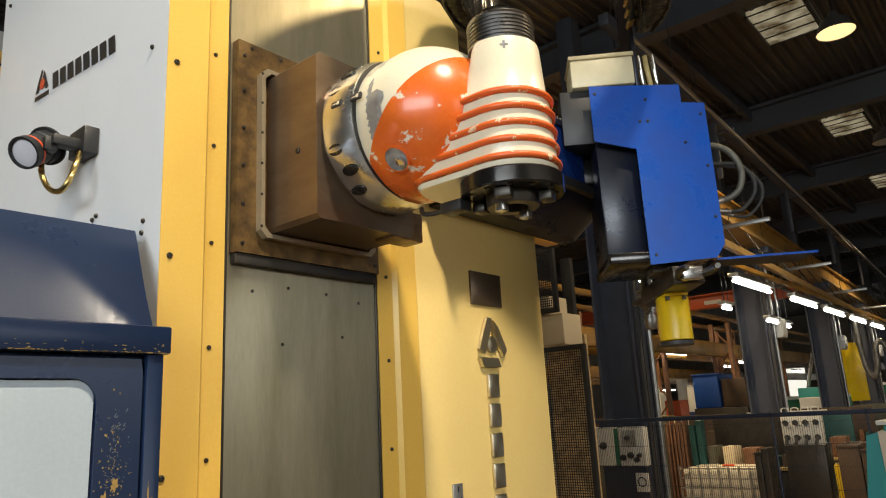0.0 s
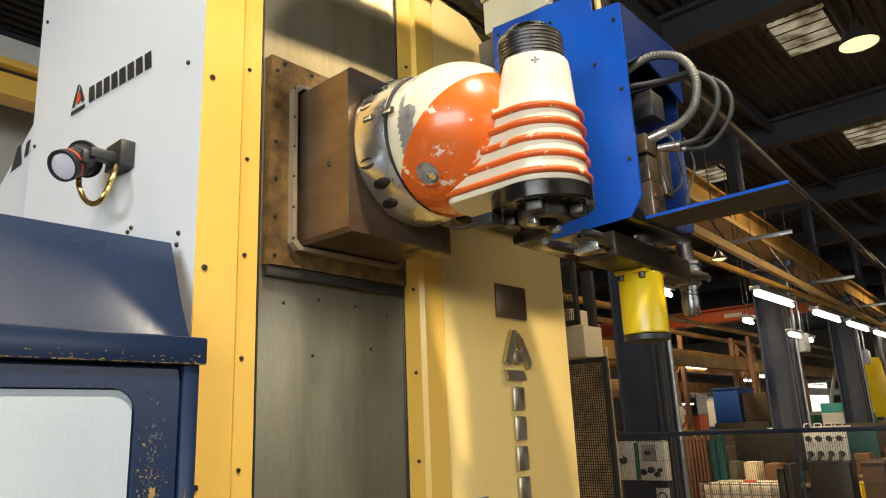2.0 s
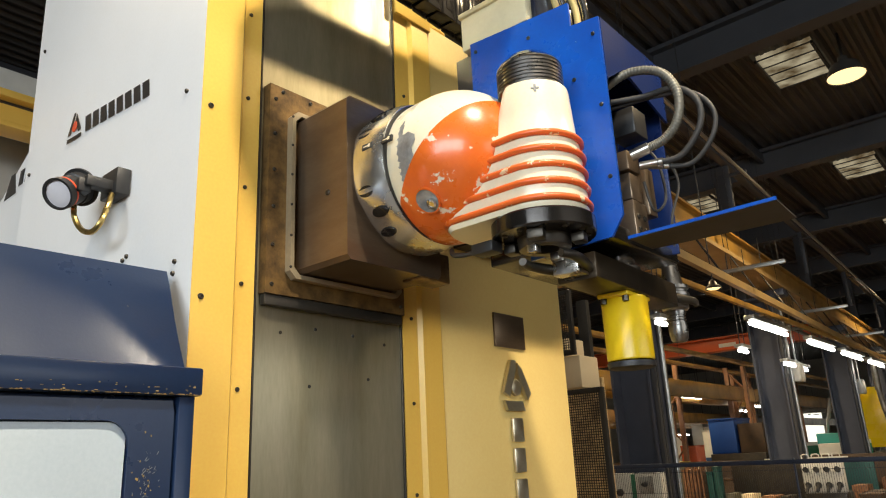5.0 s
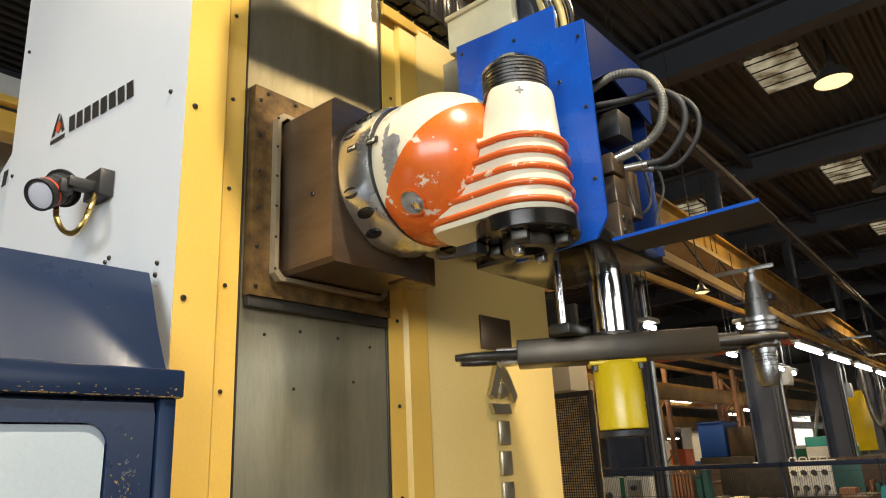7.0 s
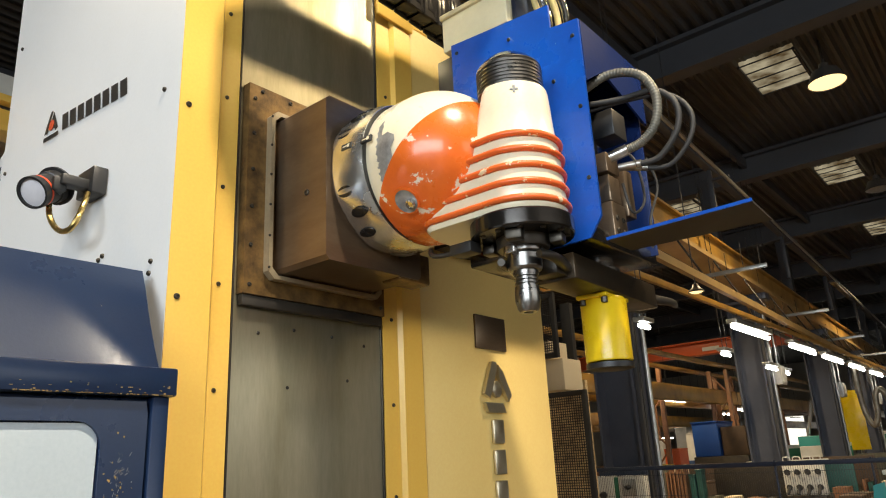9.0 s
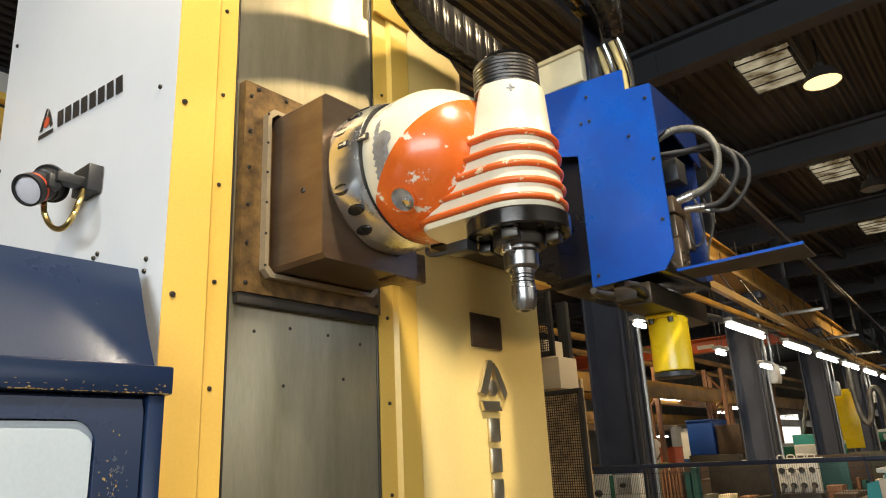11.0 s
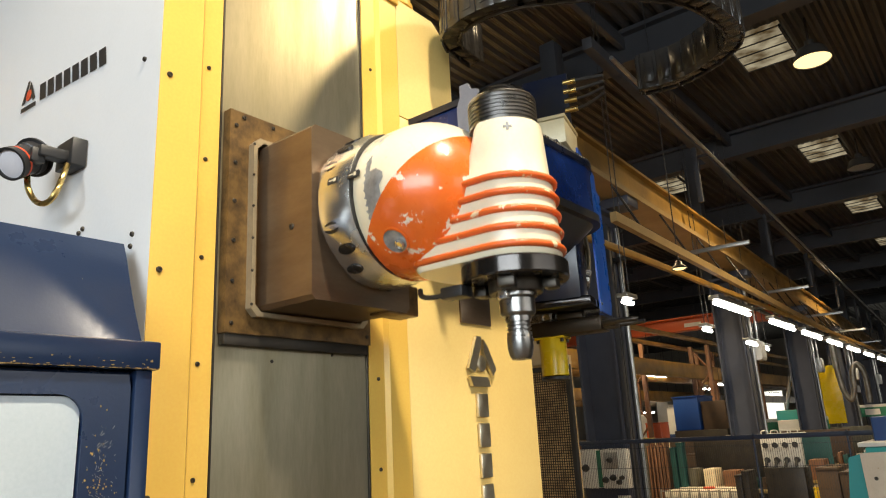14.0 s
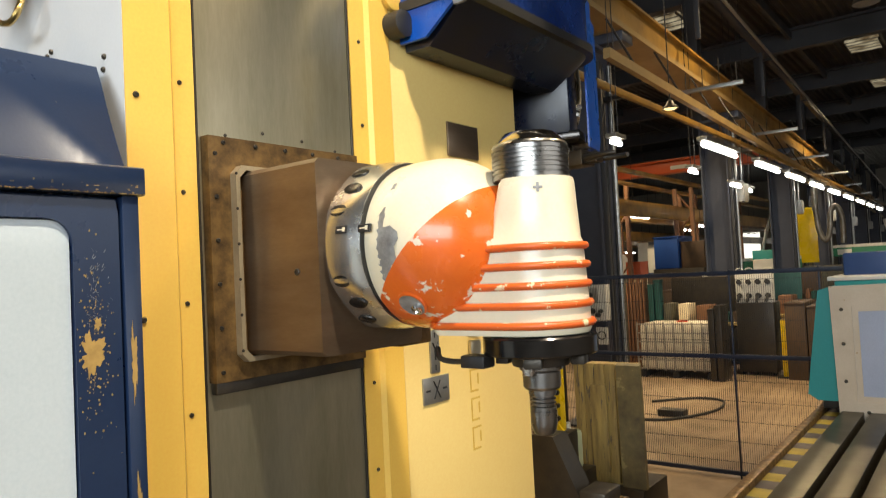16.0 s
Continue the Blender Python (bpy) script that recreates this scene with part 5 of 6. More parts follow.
def build_tank():
    t = thing("ibc_tank", (11.9, 2.9, 0), "white plastic bulk tank in a galvanised cage on a pallet", "tank")
    x0, x1, y0, y1 = 11.6, 12.6, 2.28, 3.62
    part("bottle", box(B(), x0 + .03, x1 - .03, y0 + .03, y1 - .03, .15, .96, .05, 3), WHITEPL, t)
    for k in range(9):
        y = y0 + (y1 - y0) * k / 8
        part("cage_bar", box(B(), x0 - .012, x0 + .012, y - .012, y + .012, .13, .99), CAGE, t)
    for k in range(6):
        z = .16 + k * .16
        part("cage_bar", box(B(), x0 - .018, x0 - .012, y0, y1, z - .012, z + .012), CAGE, t)
        part("cage_bar", box(B(), x0, x1, y0 - .02, y0 - .008, z - .012, z + .012), CAGE, t)
    part("lid", lathe(B(), [(.1, 0), (.1, .03), (0, .03)], (12.1, 2.95, .96), (0, 0, 1), 20, False), REDINK, t, "red lid")
    for y in (y0, (y0 + y1) / 2 - .06, y1 - .12):
        part("pallet_runner", box(B(), x0, x1, y, y + .12, 0, .12, .005), BLACK, t)
    return t


def build_control_panel():
    c = thing("switch_station", (5.7, 1.7, 1.5), "white control boxes with dark switches on a hall column", "switch station")
    part("left_box", box(B(), 5.62, 5.73, 1.75, 1.97, 1.52, 1.88, .008), PALEBOX, c)
    part("right_box", box(B(), 5.62, 5.73, 1.44, 1.70, 1.52, 1.88, .008), PALEBOX, c)
    part("green_strip", box(B(), 5.63, 5.73, 1.70, 1.75, 1.53, 1.87, .004), GREEN, c)
    part("meter_plate", box(B(), 5.612, 5.62, 1.52, 1.66, 1.70, 1.85, .002), PLATE, c)
    for y, z, r in ((1.86, 1.71, .035), (1.60, 1.78, .025), (1.66, 1.60, .03), (1.58, 1.62, .03), (1.52, 1.58, .025), (1.49, 1.62, .02)):
        part("switch", lathe(B(), [(r, 0), (r, .02), (r * .6, .05), (0, .05)], (5.612, y, z), (-1, 0, 0), 16, False), BLACK, c)
    part("notice", box(B(), 5.70, 5.73, 1.48, 1.60, 1.28, 1.45, .003), PALEBOX, c, "warning notice sheet")
    part("notice_ring", lathe(B(), [(.035, 0), (.045, 0), (.045, .004), (.035, .004)], (5.70, 1.54, 1.37), (-1, 0, 0), 20, False), INK, c)
    part("bracket", box(B(), 5.73, 5.88, 1.5, 1.95, 1.2, 1.95, .003), FENCE, c)
    return c


def build_cage():
    c = thing("mesh_cage", (4.2, 1.4, 0), "black mesh guard cage behind the column", "cage")
    for y0, y1, z0, z1 in ((1.19, 1.62, .0, 2.58), (1.40, 1.75, 2.86, 3.40)):
        for y in (y0, y1):
            part("post", box(B(), 4.18, 4.22, y - .02, y + .02, z0, z1, .003), BLACK, c)
        for z in (z0 + .02, z1 - .02):
            part("rail", box(B(), 4.18, 4.22, y0, y1, z - .02, z + .02, .003), BLACK, c)
        b = B()
        y = y0
        while y < y1:
            box(b, 4.198, 4.202, y, y + .006, z0, z1)
            y += .02
        z = z0
        while z < z1:
            box(b, 4.196, 4.199, y0, y1, z, z + .006)
            z += .02
        part("mesh", b, BLACK, c, "fine square mesh", kind="stuff")
    # sheet coloured bright amber for the light that shows through the mesh
    part("inner_light", box(B(), 4.62, 4.66, 1.40, 1.78, .9, 2.7), mat("amber_light_sheet", (.80, .60, .32), .5, scale=9, amt=.9, col2=(.2, .13, .07)), c, "amber sheet as the light seen through the mesh")
    part("back_post", box(B(), 4.66, 4.72, 1.5, 1.6, 0, 3.4, .004), BLACK, c)
    part("cream_box", box(B(), 4.25, 4.55, 1.38, 1.72, 2.60, 2.86, .01), CREAMWALL, c, "cream box on top")
    part("cream_box", box(B(), 4.25, 4.55, 1.50, 1.80, 2.865, 3.02, .01), CREAMWALL, c)
    return c


def lattice(name, x, y, h, w=.5):
    c = thing(name, (x, y, 0), "brown steel lattice post far back in the hall", "post", "lattice posts")
    for s in (-1, 1):
        part("chord", box(B(), x - .05, x + .05, y + s * w / 2 - .06, y + s * w / 2 + .06, 0, h, .004), BROWN, c)
    n = int(h / .7)
    for k in range(n):
        z = k * .7 + .1
        s = 1 if k % 2 else -1
        part("diagonal", rod(B(), (x, y - s * w / 2, z), (x, y + s * w / 2, z + .6), .025, 6), BROWN, c)
    part("yellow_band", box(B(), x - .06, x + .06, y - w / 2 - .07, y + w / 2 + .07, 1.5, 1.75, .004), HAZY, c, "yellow warning band")
    return c


def build_red_crane():
    c = thing("red_crane", (16.2, 6, 4.9), "red travelling crane girder across the far bay", "crane")
    part("girder", box(B(), 16.0, 16.35, 1.75, 13.0, 4.24, 4.52, .01), REDCRANE, c)
    part("flange", box(B(), 15.92, 16.43, 1.75, 13.0, 4.52, 4.56, .005), REDCRANE, c)
    part("name_plate", box(B(), 15.99, 15.998, 3.95, 4.35, 4.31, 4.40), PALEBOX, c, "pale plate")
    part("end_truck", box(B(), 15.4, 17.0, 12.8, 13.1, 4.56, 4.90, .01), REDCRANE, c)
    return c


def stack(name, x0, x1, y0, y1, z1, m, label, cat, n=3):
    c = thing(name, ((x0 + x1) / 2, (y0 + y1) / 2, 0), label, cat)
    for k in range(n):
        part("unit", box(B(), x0, x1, y0 + (y1 - y0) * k / n + .01, y0 + (y1 - y0) * (k + 1) / n - .01, 0, z1 * (1 - .05 * (k % 2)), .01), m, c)
        part("top_edge", box(B(), x0 - .01, x1 + .01, y0 + (y1 - y0) * k / n + .005, y0 + (y1 - y0) * (k + 1) / n - .005, z1 * (1 - .05 * (k % 2)), z1 * (1 - .05 * (k % 2)) + .04, .005), m, c)
    return c


def far_machine(x, y, w, h, m, label, seed):
    """A machine tool far back: base, column, head, guard and control box."""
    rng = random.Random(seed)
    c = thing("machine_tool", (x, y, 0), label, "machine", "far machines")
    part("base", box(B(), x - .6, x + .6, y - w / 2, y + w / 2, 0, h * .35, .03), m, c)
    part("upright", box(B(), x - .1, x + .5, y - w * .15, y + w * .2, h * .35, h, .03), m, c)
    part("headstock", box(B(), x - .5, x + .1, y - w * .12, y + w * .16, h * .62, h * .88, .03), PALEBOX, c)
    part("table", box(B(), x - .7, x + .3, y - w * .45, y + w * .45, h * .35, h * .42, .01), DARKSTEEL, c)
    part("spindle", rod(B(), (x - .25, y, h * .48), (x - .25, y, h * .62), .07, 12), STEEL, c)
    part("control_box", box(B(), x - .75, x - .6, y + w * .3, y + w * .5, h * .5, h * .75, .01), PALEBOX, c)
    part("screen", box(B(), x - .757, x - .751, y + w * .33, y + w * .47, h * .6, h * .72), BLACK, c)
    part("pipe", rod(B(), (x + .3, y + rng.uniform(-.3, .3), h), (x + .3, y, h + 1.0), .05, 10), PLATE, c)
    return c


build_table()
build_window_machine()
build_crate()
build_stack_light_post()
build_canister()
build_fixture()
build_tank()
ROW.append(build_control_panel())
build_cage()
ROW.append(build_red_crane())
for _x, _y in ((14.0, 6.9), (15.5, 6.2), (18.0, 6.6), (20.5, 5.6), (23, 6.3), (14.5, 9.6), (19, 10), (24, 9.4), (28, 6.2)):
    lattice("lattice_post", _x, _y, 4.3)
# far lamp rails that carry the back rows of tubes, and their crane beams
for _y, _z in ((5.1, 4.3), (6.2, 4.3), (9.0, 4.2), (12.5, 4.3)):
    solid("lamp_rail", box(B(), 9, 45, _y - .06, _y + .06, _z - .05, _z + .05, .005), CRANE, "thin ochre rail that carries lamps", "beam", "structure", "lamp rails")
    solid("bay_girder", box(B(), 8, 50, _y + .6, _y + .85, 3.0 if _y > 7 else 3.35, 3.38 if _y > 7 else 3.75, .01), CRANE, "ochre girder of the next bay", "beam", "structure", "bay girders")
_s = thing("blue_container", (18.2, 5.1, 0), "blue storage container standing on a dark rack", "container")
part("rack", box(B(), 17.6, 18.8, 4.2, 5.55, 0, 1.9, .02), DARKSTEEL, _s, "dark steel rack")
part("container", box(B(), 17.6, 18.8, 4.85, 5.5, 1.9, 2.72, .02), BLUEPAINT, _s)
part("side_box", box(B(), 17.7, 18.8, 4.2, 4.82, 1.9, 2.6, .02), BROWNDARK, _s, "dark brown box")
part("rim", box(B(), 17.58, 18.82, 4.83, 5.52, 2.72, 2.76, .01), BLUEPAINT, _s)
stack("stock_rack", 15.0, 16.2, 3.0, 4.5, 1.45, BROWNDARK, "dark brown stacked steel stock on a rack", "rack", 4)
stack("red_cabinet", 18.6, 19.2, 6.3, 6.75, 2.1, REDCRANE, "red tool cabinet far back", "cabinet", 1)
stack("plank_screen", 12.4, 12.6, 3.75, 4.15, 1.75, BROWN, "brown upright planks leaning in a row", "screen", 6)
stack("board_screen", 12.7, 12.8, 4.2, 5.1, 1.75, GREYBOARD, "dirty grey-green board panels", "screen", 2)
stack("teal_screen", 12.4, 12.6, 3.45, 3.7, 1.7, DARKTEAL, "dark teal screen panels", "screen", 2)
stack("grey_bin", 13.0, 14.0, 5.2, 7.0, 1.6, GREYBOARD, "dirty grey-green stock bins", "bin", 3)


def build_socket_board(x, y0, y1):
    """A pale board of sockets on a dark trolley."""
    c = thing("socket_board", (x, (y0 + y1) / 2, 0), "pale socket board with dark outlets on a dark trolley", "switchboard")
    part("trolley", box(B(), x, x + .5, y0, y1, .06, 1.28, .02), DARKSTEEL, c)
    part("board", box(B(), x + .05, x + .2, y0, y1, 1.28, 1.80, .01), PALEBOX, c)
    for k in range(4):
        y = y0 + (y1 - y0) * (k + .5) / 4
        for z in (1.40, 1.64):
            part("outlet", rod(B(), (x + .05, y, z), (x - .01, y, z + .01), .045, 12), BLACK, c)
        part("plug", rod(B(), (x - .01, y, 1.41), (x - .06, y + .02, 1.30), .025, 8), RUBBER, c)
        part("rail_hook", tube(B(), smooth_line([(x + .1, y - .05, 1.80), (x + .1, y - .05, 1.88), (x + .1, y + .05, 1.88), (x + .1, y + .05, 1.80)], 4), .010, 6), PALEBOX, c)
    for y in (y0 + .06, y1 - .06):
        part("wheel", rod(B(), (x + .1, y - .02, .06), (x + .1, y + .02, .06), .06, 14), RUBBER, c)
    return c


build_socket_board(12.3, 1.42, 2.05)
stack("dark_bench", 11.45, 11.9, 2.06, 2.3, 1.25, DARKSTEEL, "dark tool trolley with boxes", "trolley", 2)
stack("dark_rack", 12.0, 13.0, .2, 1.2, 1.25, BROWNDARK, "dark brown rack of castings", "rack", 3)
stack("white_cabinet", 24.0, 24.6, 7.0, 8.2, 2.6, PALEBOX, "white tall cabinets far back", "cabinet", 3)
stack("white_cabinet", 30.0, 30.6, 9.4, 11.0, 3.0, PALEBOX, "white tall cabinets far back", "cabinet", 3)
far_machine(17.5, .2, 2.0, 1.8, DARKTEAL, "dark green milling machine far back in the hall", 1)
far_machine(22, 3.6, 2.4, 2.3, TEAL, "teal machine tool far back in the hall", 2)
far_machine(15.5, -1.4, 2.2, 1.9, BLUEBOX, "blue machine tool beyond the fence", 3)
far_machine(20.5, 8.0, 2.4, 2.4, PALEBOX, "pale machine tool far back in the hall", 4)


def build_banner(x, y0, y1, z0, z1, m, label):
    b = thing("stand_sign", (x, (y0 + y1) / 2, 0), label, "sign")
    part("board", box(B(), x, x + .04, y0, y1, z0, z1, .004), m, b)
    part("white_edge", box(B(), x - .004, x + .044, y0, y1, z1, z1 + .10, .002), PALEBOX, b)
    part("lettering_bar", box(B(), x - .006, x - .001, y0 + (y1 - y0) * .42, y0 + (y1 - y0) * .60, z0 + .06, z1 - .06), PALEBOX, b, "pale lettering bar")
    for y in (y0 + .05, y1 - .05):
        part("leg", box(B(), x, x + .04, y - .03, y + .03, 0, z0, .004), PALEBOX, b)
    return b


build_banner(22.7, 2.88, 5.0, 1.70, 1.98, GREEN, "green stand sign with pale lettering")
build_banner(27.7, 1.13, 3.63, 1.98, 2.29, GREEN, "green stand sign with pale lettering")
_s = thing("yellow_screen", (23.1, 2.8, 0), "tall yellow screen panel far back", "screen")
part("panel", box(B(), 23.05, 23.12, 2.46, 3.20, 1.85, 3.54, .005), MOTOR, _s)
part("leg", box(B(), 23.05, 23.12, 2.75, 2.88, 0, 1.85, .005), BLACK, _s)
_s = thing("floor_hose", (8.6, 1.9, 0), "dark hose coiled on the floor with a foot switch", "hose")
part("hose", tube(B(), smooth_line([(8.4, 2.6, .02), (8.1, 2.2, .02), (8.3, 1.8, .02), (9.0, 1.5, .02), (9.7, 1.6, .02), (9.8, 2.0, .02), (9.3, 2.5, .02)], 10), .018, 8), RUBBER, _s)
part("switch_box", box(B(), 8.45, 8.65, 1.75, 2.1, 0, .09, .01), BLACK, _s)
_s = thing("bollard", (12.3, 1.27, 0), "yellow floor bollard beyond the fence", "bollard")
part("post", box(B(), 12.2, 12.3, 1.22, 1.31, 0, .98, .01), MOTOR, _s)
part("foot", box(B(), 12.12, 12.38, 1.14, 1.39, 0, .02, .004), BLACK, _s)
# left of the column: next bay's cladding and its yellow crane beam
_s = thing("yellow_runway", (3, 6, 5.1), "yellow crane runway beam beyond the column", "girder")
part("beam", box(B(), -10, 12, 5.95, 6.05, 5.56, 5.78, .01), YELLOW, _s)
part("flange", box(B(), -10, 12, 5.85, 6.15, 5.50, 5.56, .01), YELLOW, _s)
part("flange", box(B(), -10, 12, 5.85, 6.15, 5.82, 5.90, .01), YELLOW, _s)
part("dark_rail", box(B(), -10, 12, 5.97, 6.03, 5.78, 5.82, .002), DARKSTEEL, _s)
part("grey_ledge", box(B(), -10, 12, 6.0, 6.25, 5.96, 6.20, .01), PALEBOX, _s, "pale grey ledge over the beam")
part("ledge_foot", box(B(), -10, 12, 6.05, 6.15, 5.90, 5.96), DARKSTEEL, _s)
part("post", box(B(), -3.2, -3.0, 5.9, 6.1, 0, 5.50, .01), COLGREY, _s)
part("post", box(B(), 4.0, 4.2, 5.9, 6.1, 0, 5.50, .01), COLGREY, _s)
_s = thing("cladding_screen", (1.0, 7.0, 0), "pale sheet cladding behind the machine", "cladding")
for _k in range(12):
    part("sheet", box(B(), -6 + _k, -5.02 + _k, 7.0, 7.03, 0, 5.9, .003), PALEBOX, _s)


# glowing panes added on the far walls as bright sparkle
FARSPARKLE = glow("far_sparkle_glow", (.95, .92, .80), 1.3)
for _k in range(9):
    _x = 14 + _k * 3.4
    _w = tagged(part("window_%d" % (_k + 1), box(B(), _x, _x + 1.5, 23.96, 23.99, 1.6, 3.0), FARSPARKLE), "added glowing pane on the far hall wall", "window", kind="structure")
for _k in range(5):
    _y = -4 + _k * 4.2
    tagged(part("window_%d" % (_k + 10), box(B(), 59.96, 59.99, _y, _y + 2.2, 2.0, 4.2), FARSPARKLE), "added glowing pane on the end wall", "window", kind="structure")
# small clutter on and round the far benches
CLUTTER = (PALEBOX, BLUEBOX, DARKTEAL, BROWNDARK, BROWN, GREYBOARD, DARKSTEEL, BROWNDARK, GREYBOARD, CREAMWALL)


def build_bench(x, y, seed):
    rng = random.Random(seed)
    b = thing("work_bench", (x, y, 0), "cluttered workshop bench with boxes and a tool board", "bench", "far benches")
    part("bench_top", box(B(), x - .4, x + .4, y - .9, y + .9, .86, .92, .01), WOOD, b)
    for sx in (-.35, .35):
        for sy in (-.8, .8):
            part("leg", box(B(), x + sx - .03, x + sx + .03, y + sy - .03, y + sy + .03, 0, .86), DARKSTEEL, b)
    part("tool_board", box(B(), x + .36, x + .40, y - .9, y + .9, .92, 1.75, .01), rng.choice(CLUTTER), b)
    part("drawer_block", box(B(), x - .36, x + .3, y - .75, y - .2, .25, .84, .01), rng.choice(CLUTTER), b)
    yy = y - .85
    while yy < y + .7:
        w, h = rng.uniform(.08, .3), rng.uniform(.08, .45)
        part("storage_box", box(B(), x - .3, x + .15, yy, yy + w, .92, .92 + h, .01), rng.choice(CLUTTER), b)
        yy += w + rng.uniform(.02, .15)
    return b


for _i, (_x, _y) in enumerate(((12.8, 2.6), (14.8, 2.4), (17.0, 3.3), (16.5, 5.4), (19.5, 2.8), (20.0, 5.0), (13.6, 5.2), (22.5, 2.0), (18.5, 8.2), (24.5, 4.5), (14.5, -.6), (18.5, -1.8), (25.5, .8), (16.0, 7.8), (22.5, 7.0))):
    build_bench(_x, _y, _i)


def build_pipe_coil(x, y, z):
    p = thing("duct_pipe", (x, y, z), "bent tarnished extraction pipe on a column", "pipe")
    part("pipe", tube(B(), smooth_line([(x, y, z), (x, y - .05, z - .5), (x, y - .16, z - .72), (x, y - .26, z - .5), (x, y - .29, z - .12), (x, y - .40, z), (x, y - .50, z - .25), (x, y - .50, z - .8)], 10), .055, 12), TARNISH, p)
    part("collar", rod(B(), (x, y, z - .05), (x, y, z + .6), .065, 12), TARNISH, p)
    for k in range(4):
        part("pipe_ring", lathe(B(), [(.054, 0), (.064, .005), (.064, .03), (.054, .035)], (x, y, z + .08 + k * .13), (0, 0, 1), 12, False), TARNISH, p)
    return p


TARNISH = mat("tarnished_pipe", (.26, .24, .20), .4, .6, col2=(.12, .10, .08), scale=6, amt=.9, bump=.1)
ROW.append(build_pipe_coil(16.2, 1.32, 3.1))
# the crane row is drawn at four fifths of its size: bring it to its true size and distance
for _o in ROW:
    _o.location = Vector((-.81, -1.54, 2.085)) + 1.25 * (_o.location - Vector((-.81, -1.54, 2.085)))
    _o.scale = (1.25, 1.25, 1.25)

# ---- putting the machine together ----
build_column()
build_way_covers()
SADDLE = build_saddle()
HEAD = build_head()
TOOL = build_tool()
build_cabinet()
build_work_lamp()
build_bracket()
build_top_gear()
CHANGER, ARM, SLIDE = build_changer()
CHAIN, LINKS = build_cable_chain()


# ---- what moves ----
# the changer's run on its track: metres along the straight, then hundredths of a metre for each degree round the end
RUN = [(0, 1.01), (.2, .87), (.4, .73), (.5, .66), (.6, .60), (.8, .505), (1, .42), (1.2, .31), (1.5, .19), (2, .103), (2.5, .044), (3.2, .007), (4, 0), (9.3, 0), (9.8, .055), (10.3, .2),
       (10.8, .40), (11.3, .60), (11.6, .80), (11.8, .95), (12, 1.106), (12.3, 1.36), (12.6, 1.55), (12.9, 1.65), (13.3, 1.70), (14, 1.71), (16, 1.71)]
DROP = [(0, 0), (6.0, 0), (6.15, -.045), (6.3, -.10), (6.4, -.133), (6.55, -.165), (6.8, -.175), (7.8, -.175), (8.0, -.145), (8.2, -.105), (8.4, -.062), (8.6, -.02), (8.8, 0), (16, 0)]
TURN = [(0, 2), (6.6, 2), (6.7, -3), (6.8, -14), (6.9, -34), (7.0, -58), (7.1, -80), (7.2, -104), (7.3, -129), (7.4, -153), (7.5, -168), (7.6, -174.5), (7.8, -178), (13.6, -178), (14.4, -200), (16, -200)]
OUT = [(0, 0), (13.3, 0), (14, -.005), (14.5, -.020), (15, -.038), (15.5, -.053), (16, -.064)]
LOWER = [(0, 2.597), (13.1, 2.597), (13.3, 2.585), (13.5, 2.553), (13.75, 2.49), (14, 2.425), (14.5, 2.288), (15, 2.151), (15.5, 2.011), (16, 1.870)]


def at(rows, t):
    for (t0, a), (t1, b) in zip(rows, rows[1:]):
        if t0 <= t <= t1:
            return a + (b - a) * (t - t0) / (t1 - t0)
    return rows[-1][1] if t > rows[-1][0] else rows[0][1]


def changer_at(t):
    """Where the changer's origin is, and how far it has turned."""
    u = at(RUN, t)
    a = max(0, (u - .66) * 100)
    corner = Vector((.69 + u, -.40, 0))
    if a > 0:
        rel = Vector((-.236, -.284 - .066 * max(0, 1 - a / 30), 0))
        corner = Vector((1.586, -.05, 0)) + Matrix.Rotation(radians(a), 3, "Z") @ rel
    return corner + Matrix.Rotation(radians(a), 3, "Z") @ (PIVOT - Vector((.69, -.40, 0))), a


RUN_TIMES = [k * .1 for k in range(41)] + [9.3 + k * .1 for k in range(48)] + [16]


CHAIN_NEAR = [(1.25, -.15), (1.05, -.18), (.85, -.19), (.65, -.20), (.45, -.20), (.25, -.22), (.10, -.32), (.08, -.48), (.20, -.62), (.45, -.68), (.75, -.67), (.92, -.65)]
CHAIN_MID = [(1.32, -.13), (1.13, -.13), (1.0, -.13), (.86, -.17), (.74, -.26), (.70, -.40), (.78, -.58), (.95, -.70), (1.2, -.74), (1.40, -.72), (1.55, -.66)]
CHAIN_PARKED = [(1.30, -.08), (1.13, -.11), (1.07, -.25), (1.09, -.41), (1.17, -.56), (1.28, -.70), (1.42, -.84), (1.56, -.92), (1.80, -.96), (1.95, -.92), (2.05, -.79), (2.10, -.64), (2.08, -.52)]


def spread(pts, n):
    line = smooth_line(pts, 12)
    run = [0]
    for a, b in zip(line, line[1:]):
        run.append(run[-1] + (b - a).length)
    out = []
    for k in range(n):
        s = run[-1] * k / (n - 1)
        i = max(j for j in range(len(run)) if run[j] <= s + 1e-9)
        i = min(i, len(line) - 2)
        w = (s - run[i]) / max(run[i + 1] - run[i], 1e-9)
        out.append((line[i].lerp(line[i + 1], w), line[i + 1] - line[i]))
    return out


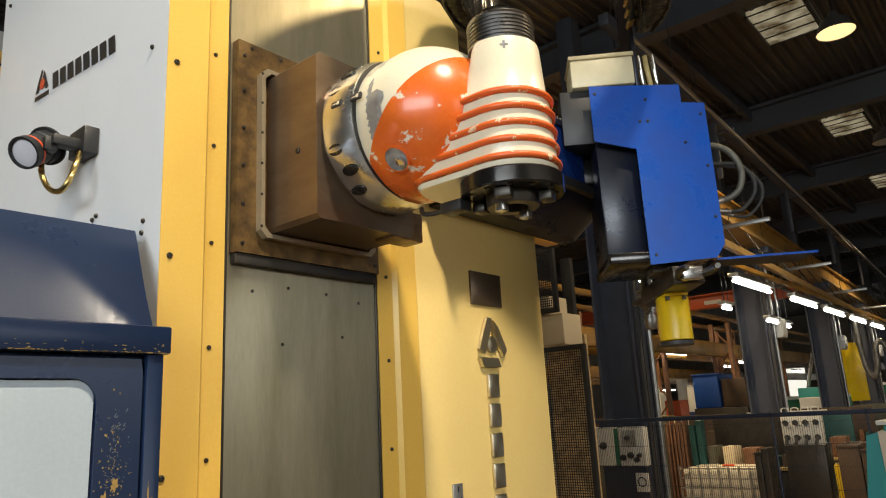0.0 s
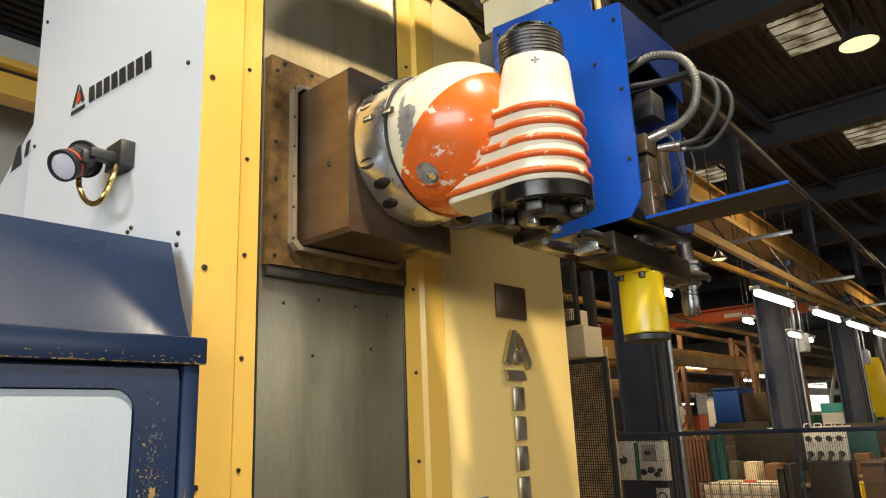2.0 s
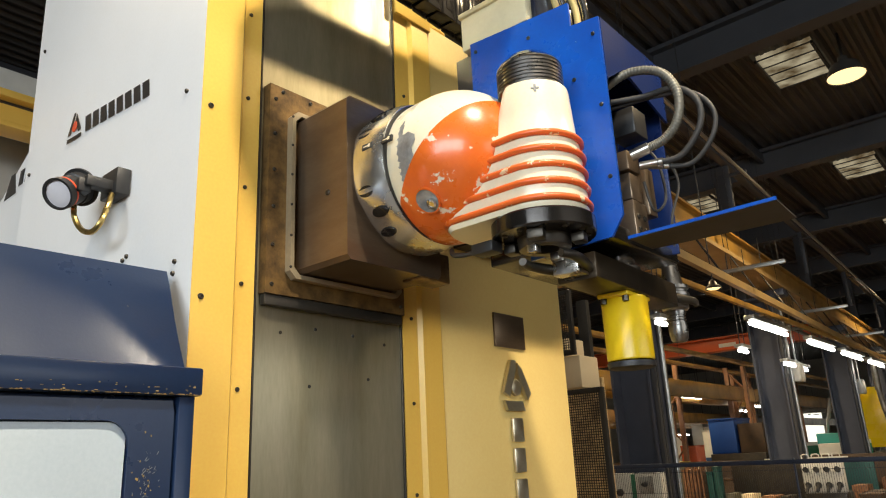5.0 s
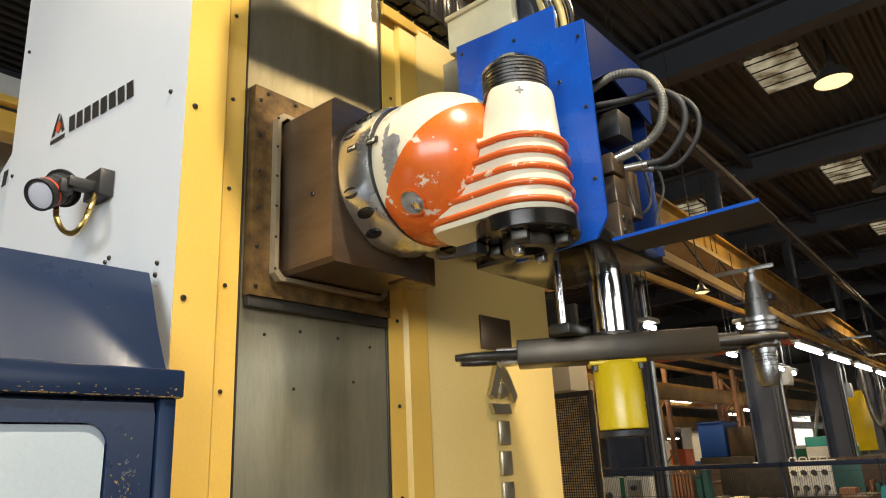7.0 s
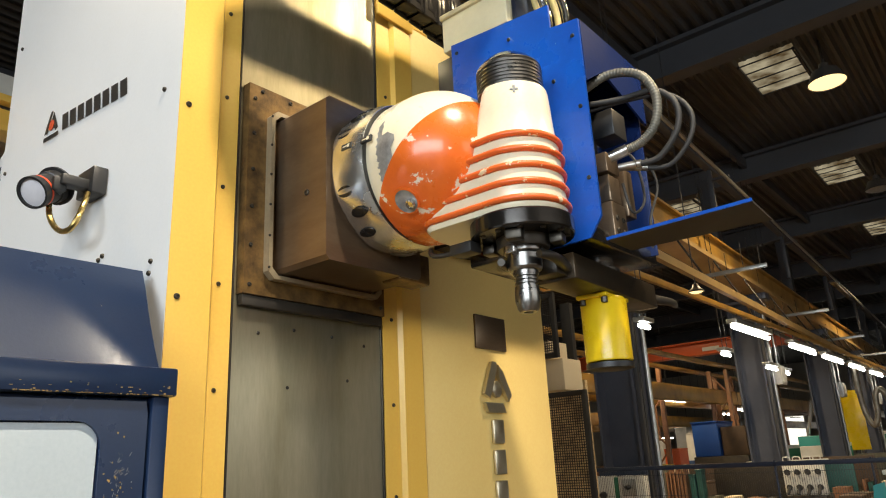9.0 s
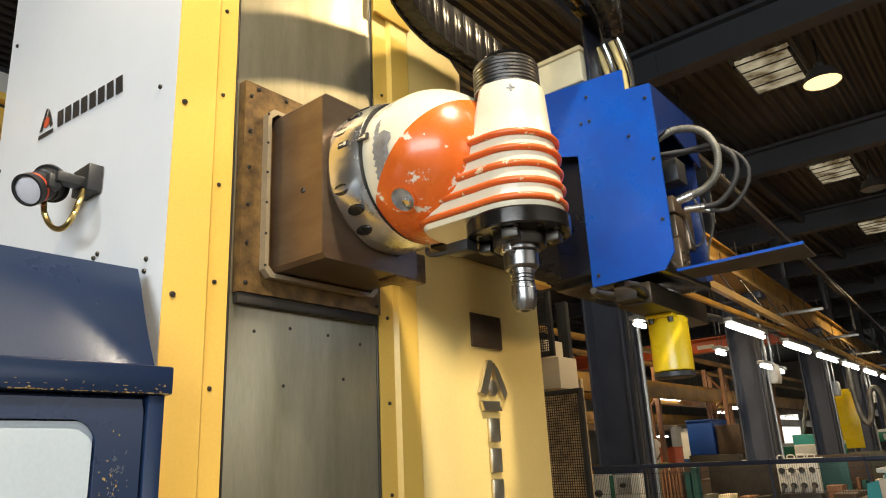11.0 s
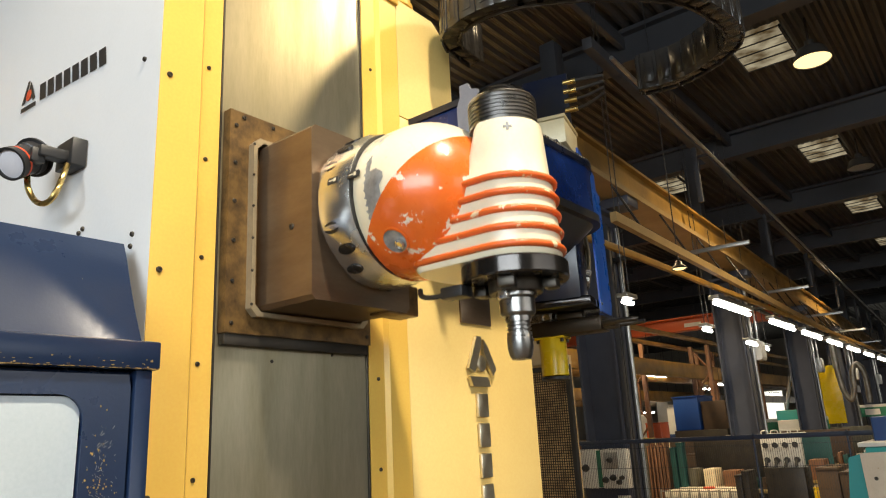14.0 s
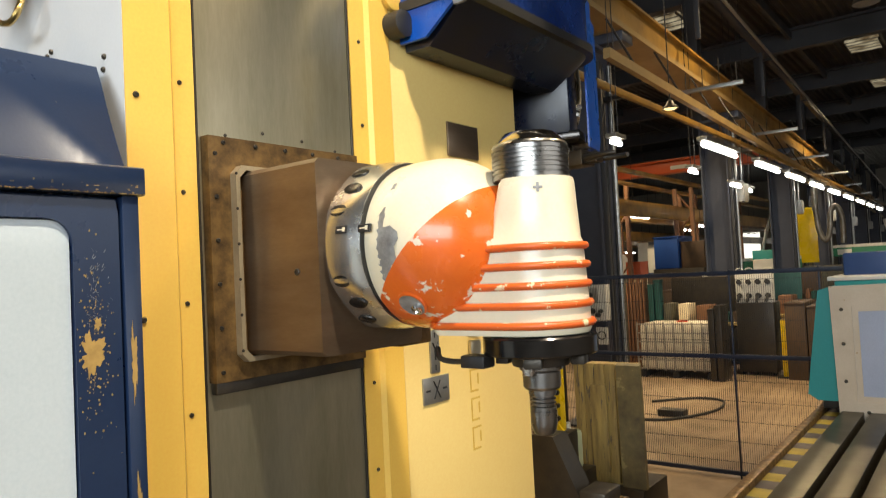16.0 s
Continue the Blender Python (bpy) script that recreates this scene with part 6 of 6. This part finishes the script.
def motions():
    rows = []
    for t in RUN_TIMES:
        p, a = changer_at(t)
        rows.append((t, pose(p.x, p.y, 0, 0, 0, a)))
    walk(CHANGER, rows)
    arm_at = Vector((AXIS.x, AXIS.y, 2.53)) - PIVOT
    times = sorted({t for t, _ in DROP} | {t for t, _ in TURN})
    walk(ARM, [(t, pose(arm_at.x, arm_at.y, arm_at.z + at(DROP, t), 0, 0, at(TURN, t))) for t in times])
    walk(SLIDE, [(t, pose(arm_at.x, arm_at.y, arm_at.z + h)) for t, h in DROP])
    walk(SADDLE, [(t, pose(SX, 0, 2.832 + z - 2.597)) for t, z in LOWER])
    walk(HEAD, [(t, pose(SX, at(OUT, t), 2.832 + z - 2.597)) for t, z in LOWER])
    # the tool rides on the arm, then in the spindle
    rows = []
    for t in sorted({t for t in RUN_TIMES if t < 5} | {t for t, _ in DROP if t < 8.7} | {t for t, _ in TURN if t < 8.7}):
        a, (o, th) = radians(at(TURN, t)), changer_at(t)
        p = Vector((AXIS.x + .387 * math.cos(a), AXIS.y + .387 * math.sin(a), 0)) - PIVOT
        p = o + Matrix.Rotation(radians(th), 3, "Z") @ p
        rows.append((t, pose(p.x, p.y, 2.5913 + at(DROP, t), 0, 0, at(TURN, t) + th)))
    for t, z in [(8.8, 2.597)] + [r for r in LOWER if r[0] > 9]:
        rows.append((t, pose(SX, SY + at(OUT, t), 2.5913 + z - 2.597, 0, 0, -178)))
    walk(TOOL, rows)
    lines = [spread([(x, y, 0) for x, y in pts], len(LINKS)) for pts in (CHAIN_NEAR, CHAIN_MID, CHAIN_PARKED)]
    keyed = [[] for _ in LINKS]
    for t, a in RUN:
        u = min(a / 1.70, 1)
        one, two, w = (lines[0], lines[1], u / .43) if u < .43 else (lines[1], lines[2], (u - .43) / .57)
        row = [p.lerp(q, w) for (p, _), (q, _) in zip(one, two)]
        for k, p in enumerate(row):
            d = row[min(k + 1, len(row) - 1)] - row[max(k - 1, 0)]
            keyed[k].append((t, pose(p.x - 1.3, p.y, 0, 0, 0, math.degrees(math.atan2(d.y, d.x)))))
    for ob, rows in zip(LINKS, keyed):
        walk(ob, rows)


motions()
